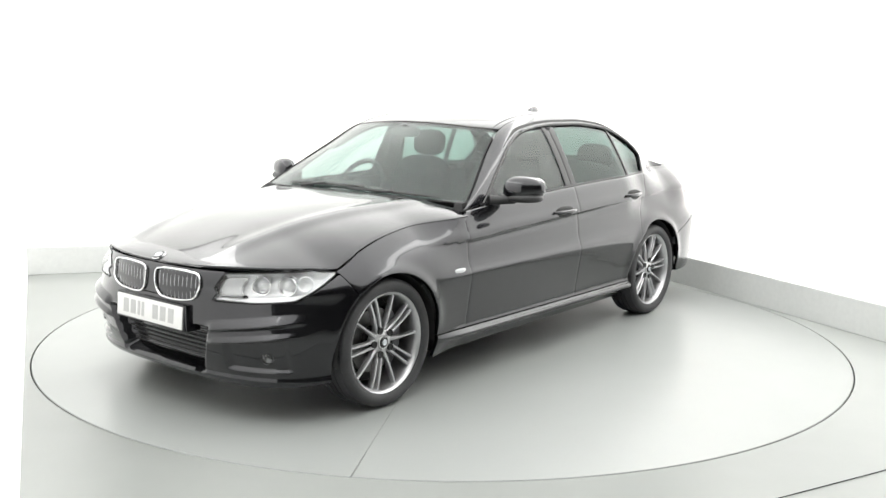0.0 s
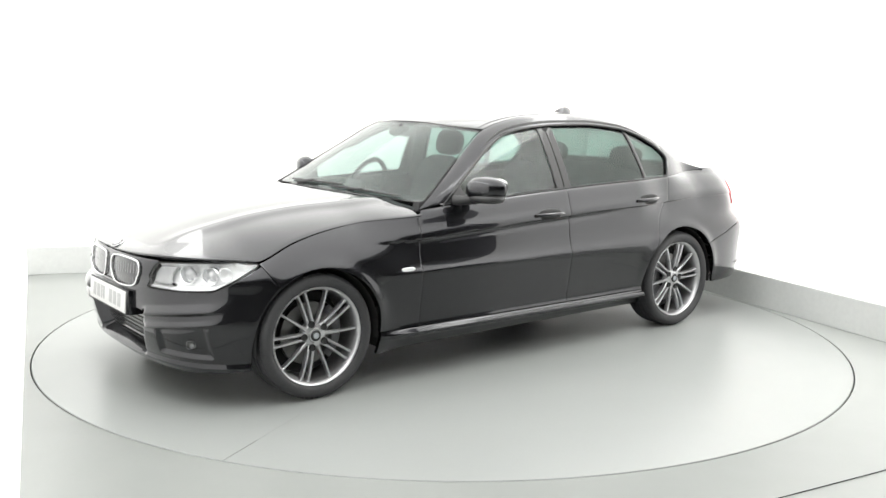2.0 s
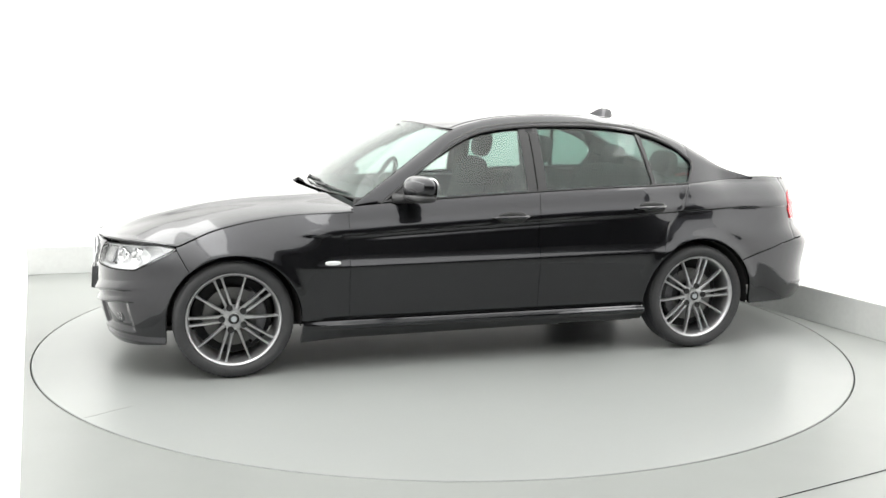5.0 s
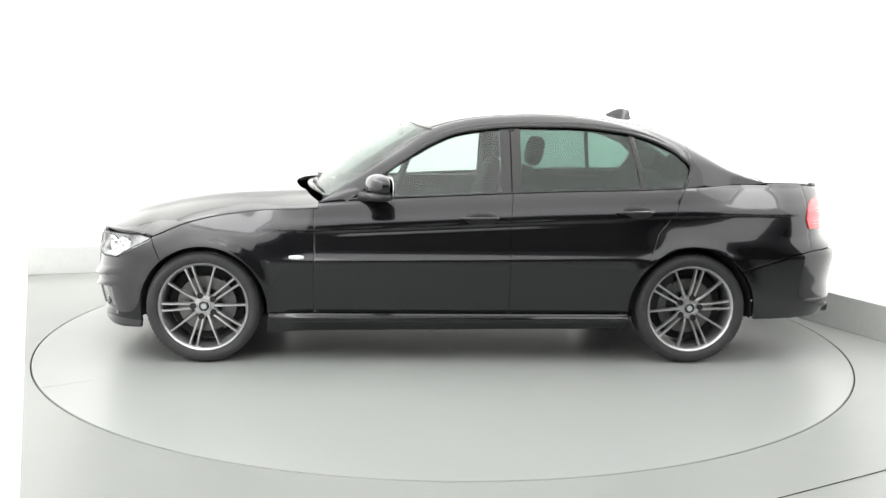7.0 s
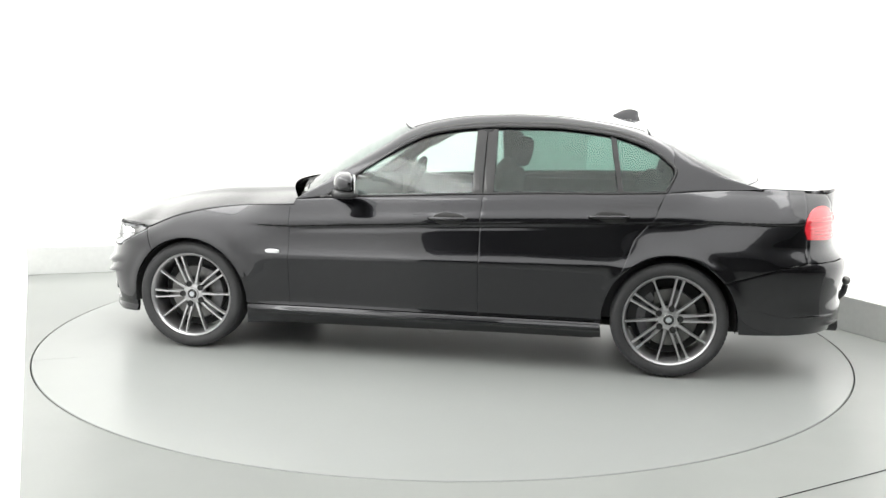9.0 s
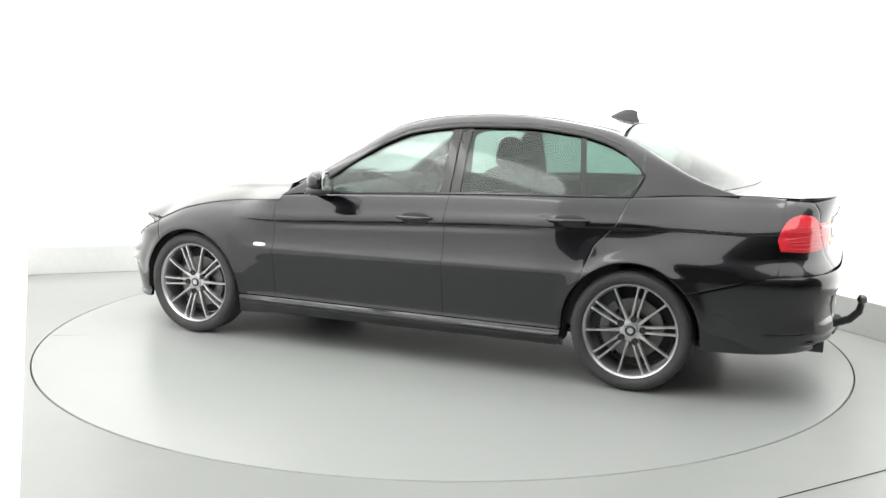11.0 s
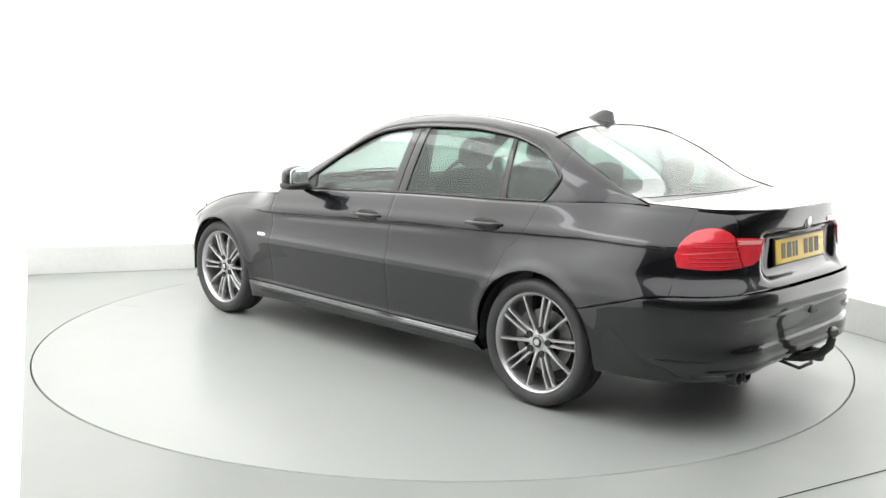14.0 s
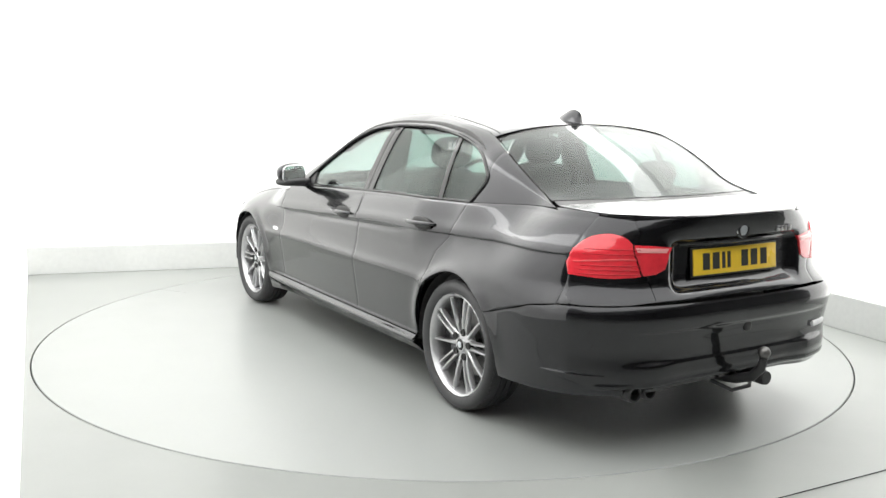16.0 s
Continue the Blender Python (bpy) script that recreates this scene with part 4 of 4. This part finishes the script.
# number plates, with plain bars in place of the characters
def number_plate(x, y0, y1, z0, z1, mat, ink, facing, lean, label):
    h, w = (z1 - z0) / 2, (y1 - y0) / 2
    m = Matrix.Translation((x, 0, (z0 + z1) / 2)) @ Matrix.Rotation(radians(lean), 4, "Y")
    ob = part("number_plate", *moved(block(-0.004, 0.004, -w, w, -h, h, 0.002), m), mat, car, label)
    part("plate_backing", *moved(block(-0.006 - 0.006 * facing, 0.004 - 0.006 * facing, -w - 0.008, w + 0.008, -h - 0.008, h + 0.008, 0.002), m), BLACK, ob)
    bars = (-0.185, -0.125, -0.078, -0.045, 0.055, 0.115, 0.178)
    for k, y in enumerate(bars):
        bw = 0.010 if k in (2, 3) else 0.021
        s = -1 if facing < 0 else 1
        part("character_bar", *moved(block(0.0045 * facing - 0.001, 0.0045 * facing + 0.001, s * y - bw, s * y + bw, -h * 0.62, h * 0.66), m), ink, ob, smooth=False)
    return ob


number_plate(2.118, -0.262, 0.262, 0.415, 0.522, WHITEPLASTIC, GREYBAR, 1, -4, "white front number plate with blurred grey marks")
part("plate_holder", *block(2.03, 2.111, -0.28, 0.28, 0.405, 0.53, 0.006), PAINT, car)
number_plate(-2.286, -0.262, 0.262, 0.757, 0.870, YELLOW, PRINT, -1, 6, "yellow rear number plate with dark bars")
part("boot_handle_strip", *tube([(-2.312 + 0.05 * (y / 0.33) ** 2, y, 0.896 + 0.004 * (1 - (y / 0.33) ** 2)) for y in np.linspace(-0.33, 0.33, 9)], 0.010, n=8), GLOSSBLACK, car)

# exhaust and tow bar
for y in (0.575, 0.490):
    part("exhaust_tip", *moved(lathe([(0.026, 0.10), (0.031, 0.10), (0.036, 0.096), (0.037, -0.10), (0.030, -0.10), (0.028, 0.08)], 24, True), Matrix.Translation((-2.205, y, 0.283)) @ Matrix.Rotation(radians(90), 4, "Z")), BLACK, car, "round dark exhaust tip")
tow = part("tow_bar", *tube([(-2.10, 0.0, 0.275), (-2.26, 0.0, 0.275), (-2.34, 0.0, 0.282), (-2.42, 0.0, 0.312), (-2.465, 0.0, 0.360), (-2.475, 0.0, 0.405)], [0.030, 0.028, 0.024, 0.022, 0.021, 0.018], n=10), BLACK, car, "black curved tow bar")
part("tow_ball", *moved(pillow(0.027, 0.027, 0.027, 2, 14), Matrix.Translation((-2.476, 0.0, 0.432))), STEEL, tow, "steel tow ball")
part("socket_bracket", *block(-2.34, -2.26, -0.17, -0.05, 0.262, 0.280, 0.005), BLACK, tow)
part("tow_socket", *moved(lathe([(0.0, 0.045), (0.030, 0.045), (0.034, 0.03), (0.034, -0.045), (0.0, -0.045)], 20), Matrix.Translation((-2.33, -0.155, 0.268)) @ Matrix.Rotation(radians(90), 4, "Z")), BLACK, tow)
part("socket_lead", *tube([(-2.33, -0.10, 0.28), (-2.36, -0.06, 0.245), (-2.34, 0.03, 0.232), (-2.26, 0.08, 0.265)], 0.009, n=6), BLACK, tow)


# ---- wheels ----
def spoke(turn, beside, w0, w1, seg=10):
    """A bowed spoke from the hub to the rim, about the y axis, set beside the ray at this turn in degrees."""
    v, f = [], []
    for k in range(seg + 1):
        s = k / seg
        r = 0.050 + (0.243 - 0.050) * s
        w = w0 + (w1 - w0) * s + (0.004 * (1 - s) ** 3)
        if s > 0.85:
            w += 0.008 * ((s - 0.85) / 0.15) ** 2
        a = radians(turn) + math.asin(beside * (0.72 + 0.55 * s) / r)
        y = 0.0 + 0.007 * math.sin(math.pi * min(s * 0.9, 1.0)) + 0.012 * s
        for dy, dw in ((0.0, 0.55), (-0.005, 1.0), (-0.030, 0.8)):
            for sg in ((-1, 1) if dy != 0 else (-1, 1)):
                v.append((r * math.cos(a) - sg * w * dw * math.sin(a), y + dy, r * math.sin(a) + sg * w * dw * math.cos(a)))
    for k in range(seg):
        a, b = k * 6, (k + 1) * 6
        for i, j in ((0, 1), (1, 3), (3, 5), (5, 4), (4, 2), (2, 0)):
            f.append((a + i, b + i, b + j, a + j))
    f += [(0, 1, 3, 5, 4, 2), tuple(reversed([seg * 6 + i for i in (0, 1, 3, 5, 4, 2)]))]
    return v, f


def wheel(x, y, turn):
    """One alloy wheel with its tyre and brake; y is the outer face of the hub."""
    base = Matrix.Translation((x, y, 0.318))
    if y < 0:
        base = base @ Matrix.Rotation(math.pi, 4, "Z")
    rim = lathe([(0.230, -0.16), (0.238, -0.10), (0.226, -0.05), (0.229, 0.0), (0.235, 0.022), (0.241, 0.032), (0.247, 0.036), (0.251, 0.032), (0.250, 0.020), (0.246, 0.0), (0.246, -0.17)], 72, True)
    ob = part("wheel", *moved(rim, base), ALLOY, car, "grey alloy wheel with five double and five single spokes")
    tyre = [(0.246, 0.026), (0.253, 0.038), (0.264, 0.047), (0.283, 0.052), (0.298, 0.048), (0.309, 0.036), (0.3145, 0.018), (0.317, -0.010)]
    for g in (-0.022, -0.055, -0.088):
        tyre += [(0.3180, g + 0.008), (0.3175, g + 0.004), (0.310, g + 0.003), (0.310, g - 0.003), (0.3175, g - 0.004)]
    tyre += [(0.317, -0.115), (0.309, -0.140), (0.296, -0.152), (0.270, -0.156), (0.252, -0.150), (0.246, -0.135)]
    part("tyre", *moved(lathe(tyre, 96), base), RUBBER, ob, "black low-profile tyre", sharp=50)
    tread = []
    for k in range(72):
        w = 2 * math.pi * k / 72
        m = Matrix.Rotation(w, 4, "Y") @ Matrix.Translation((0.3145, 0.010, 0)) @ Matrix.Rotation(radians(24), 4, "X")
        tread.append(moved(block(-0.004, 0.0008, -0.016, 0.018, -0.0085, 0.0085), m))
    part("tread", *moved(joined(*tread), base), RUBBER, ob, smooth=False)
    tagged(ob.children[-1], kind="stuff")
    for k in range(5):
        a = turn + 72 * k
        for da in (-0.0165, 0.0165):
            part("spoke", *moved(spoke(a, da, 0.0056, 0.0066), base @ Matrix.Rotation(0, 4, "Y")), ALLOY, ob)
        part("spoke", *moved(spoke(a + 36, 0.0, 0.0066, 0.0056), base), ALLOY, ob)
    part("hub", *moved(lathe([(0.0, 0.012), (0.034, 0.012), (0.038, 0.004), (0.056, 0.001), (0.066, -0.010), (0.070, -0.035)], 40), base), ALLOY, ob)
    cap = part("centre_cap", *moved(lathe([(0.0, 0.018), (0.024, 0.0165), (0.030, 0.011)], 32), base), GLOSSBLACK, ob, "black centre cap with a pale middle")
    part("cap_enamel", *moved(lathe([(0.0, 0.0195), (0.015, 0.019), (0.017, 0.016)], 24), base), BADGEBLUE, ob)
    for k in range(5):
        w = radians(turn + 72 * k)
        m = base @ Matrix.Translation((0.062 * math.cos(w), 0.006, 0.062 * math.sin(w)))
        part("wheel_bolt", *moved(lathe([(0.0, 0.0015), (0.011, 0.0015), (0.0125, 0.004), (0.0172, 0.005), (0.0178, -0.02)], 14), m), SEAL, ob)
    part("brake_disc", *moved(lathe([(0.07, -0.075), (0.085, -0.062), (0.100, -0.060), (0.158, -0.060), (0.160, -0.064), (0.160, -0.080), (0.07, -0.080)], 56), base), STEEL, ob)
    part("back_plate", *moved(lathe([(0.02, -0.095), (0.21, -0.10), (0.21, -0.11), (0.02, -0.11)], 40), base), LINER, ob)
    cal = lathe([(0.125, -0.04), (0.172, -0.04), (0.178, -0.06), (0.172, -0.10), (0.125, -0.10)], 60)
    keep = [fc for fc in cal[1] if all((cal[0][i][0] * (1 if x > 0 else -1)) < -0.07 for i in fc)]
    part("brake_caliper", *moved((cal[0], keep), base), ALLOY_DARK, ob)
    return ob


for x, y, turn in ((1.38, 0.830, 142), (-1.38, 0.836, 175), (1.38, -0.830, 20), (-1.38, -0.836, 52)):
    wheel(x, y, turn)

# ---- underside, arches and cabin ----
part("floor_pan", *block(-1.95, 1.90, -0.62, 0.62, 0.215, 0.25, 0.01), LINER, car)
both("sill_core", block(-0.98, 0.98, 0.60, 0.82, 0.185, 0.36, 0.01), LINER, car)
for cx, cz, rad in (ARCH_F, ARCH_R):
    for s in (1, -1):
        v, f = [], []
        for k in range(25):
            w = radians(-8 + 196 * k / 24)
            for yy in (0.855, 0.58):
                v.append((cx + (rad - 0.004) * math.cos(w), s * yy if yy < 0.8 else s * 0.870, cz + (rad - 0.004) * math.sin(w)))
        f = [(2 * k, 2 * k + 1, 2 * k + 3, 2 * k + 2) for k in range(24)] + [tuple(range(1, 50, 2))]
        part("arch_liner", v, f, LINER, car, "black wheel arch liner")
part("engine_bay_core", *block(0.75, 1.98, -0.55, 0.55, 0.20, 0.60, 0.02), LINER, car)
part("boot_core", *block(-2.02, -1.75, -0.54, 0.54, 0.30, 0.92, 0.02), LINER, car)
for s in (1, -1):
    part("door_card", *block(-1.30, 0.72, min(s * 0.73, s * 0.795), max(s * 0.73, s * 0.795), 0.30, 0.945, 0.02), TRIM, car, "dark door trim")
part("dashboard", *joined(moved(pillow(0.17, 0.73, 0.13, 3.6), Matrix.Translation((0.56, 0, 0.80))), moved(pillow(0.09, 0.20, 0.06, 3), Matrix.Translation((0.48, -0.36, 0.915)))), TRIM, car, "dark dashboard")
part("parcel_shelf", *block(-1.90, -1.42, -0.60, 0.60, 0.93, 0.955, 0.01), TRIM, car)
part("headlining", *patch(roof_surf, [(-1.22, u) for u in us], [(x, 0.96) for x in np.linspace(-1.22, 0.06, 9)], [(0.06 + 0.12 * (1 - u * u), u * 0.96) for u in us], [(x, -0.96) for x in np.linspace(-1.22, 0.06, 9)], 20, 20, off=-0.045, thick=0.005), HEADLINER, car, "dark roof lining")
both("roof_rail_trim", tube([tuple(glasshouse(np.array(x), PANE_TOP(x)) + np.array([0, -0.040, 0.006])) for x in np.linspace(-1.30, 0.25, 40)], [0.012] + [0.028] * 38 + [0.012], n=8), HEADLINER, car, "dark inner roof rail trim")
wheel_m = Matrix.Translation((0.30, -0.36, 0.915)) @ Matrix.Rotation(radians(-25), 4, "Y")
ring = [tuple(wheel_m @ Vector((0, 0.185 * math.cos(2 * math.pi * k / 36), 0.185 * math.sin(2 * math.pi * k / 36)))) for k in range(36)]
sw = part("steering_wheel", *tube(ring, 0.016, True, 8), TRIM, car, "black steering wheel")
part("steering_boss", *moved(pillow(0.03, 0.085, 0.065, 2.6), wheel_m), TRIM, sw)
part("steering_frame", *joined(*[tube([tuple(wheel_m @ Vector((0, 0, 0))), tuple(wheel_m @ Vector((0, 0.185 * math.cos(radians(w)), 0.185 * math.sin(radians(w)))))], 0.016, n=6) for w in (0, 180, 270)]), TRIM, sw)


def front_seat(y, back_by):
    back = moved(pillow(0.075, 0.245, 0.33, 3.4), Matrix.Translation((-0.27 - back_by, y, 0.78)) @ Matrix.Rotation(radians(-17), 4, "Y"))
    cush = moved(pillow(0.26, 0.25, 0.085, 3.4), Matrix.Translation((0.02 - back_by, y, 0.49)) @ Matrix.Rotation(radians(-8), 4, "Y"))
    ob = part("front_seat", *back, CLOTH, car, "dark cloth front seat")
    part("cushion", *cush, CLOTH, ob)
    part("seat_base", *block(-0.22 - back_by, 0.20 - back_by, y - 0.20, y + 0.20, 0.20, 0.42, 0.02), TRIM, ob)
    part("headrest", *moved(pillow(0.050, 0.128, 0.088, 2.9), Matrix.Translation((-0.405 - back_by, y, 1.185)) @ Matrix.Rotation(radians(-12), 4, "Y")), CLOTH, ob)
    for d in (-0.05, 0.05):
        part("headrest_post", *tube([(-0.36 - back_by, y + d, 1.03), (-0.395 - back_by, y + d, 1.14)], 0.007, n=6), STEEL, ob)


front_seat(0.375, 0.12)
front_seat(-0.375, 0.0)
bench = part("rear_bench", *moved(pillow(0.09, 0.66, 0.33, 4.5), Matrix.Translation((-1.22, 0, 0.74)) @ Matrix.Rotation(radians(-22), 4, "Y")), CLOTH, car, "dark cloth rear bench")
part("cushion", *moved(pillow(0.27, 0.66, 0.10, 4.5), Matrix.Translation((-0.92, 0, 0.46))), CLOTH, bench)
for y in (0.36, -0.36):
    part("headrest", *moved(pillow(0.05, 0.135, 0.085, 2.9), Matrix.Translation((-1.395, y, 1.095)) @ Matrix.Rotation(radians(-14), 4, "Y")), CLOTH, bench)
for s in (1, -1):
    part("pillar_trim", *tube([(-0.345, s * 0.585, 1.305), (-0.345, s * 0.64, 1.12), (-0.340, s * 0.69, 0.92)], 0.052, n=10), TRIM, car, "dark inner pillar trim")
    part("seat_belt", *tube([(-0.345, s * 0.555, 1.27), (-0.345, s * 0.60, 1.05), (-0.33, s * 0.64, 0.80)], 0.022, n=6, flat=0.2), TRIM, car)

# ---- what moves: the turntable and the car on it ----
TURN = [(0.0, 231.17), (0.5, 228.68), (1.0, 225.3), (2.0, 218.05), (3.0, 210.9), (4.0, 203.85), (6.5, 186.6), (7.5, 179.9),
        (9.0, 170.2), (11.5, 153.45), (13.0, 142.85), (14.5, 132.4), (16.0, 121.85)]


def motions():
    cars, discs = [], []
    for t, a in TURN:
        c, s = math.cos(radians(a)), math.sin(radians(a))
        ox, oy = 0.005, -0.093
        cars.append((t, pose(c * ox - s * oy, s * ox + c * oy, 0, 0, 0, a)))
        discs.append((t, pose(0, 0, 0, 0, 0, a)))
    walk(car, cars)
    walk(turntable, discs)


motions()
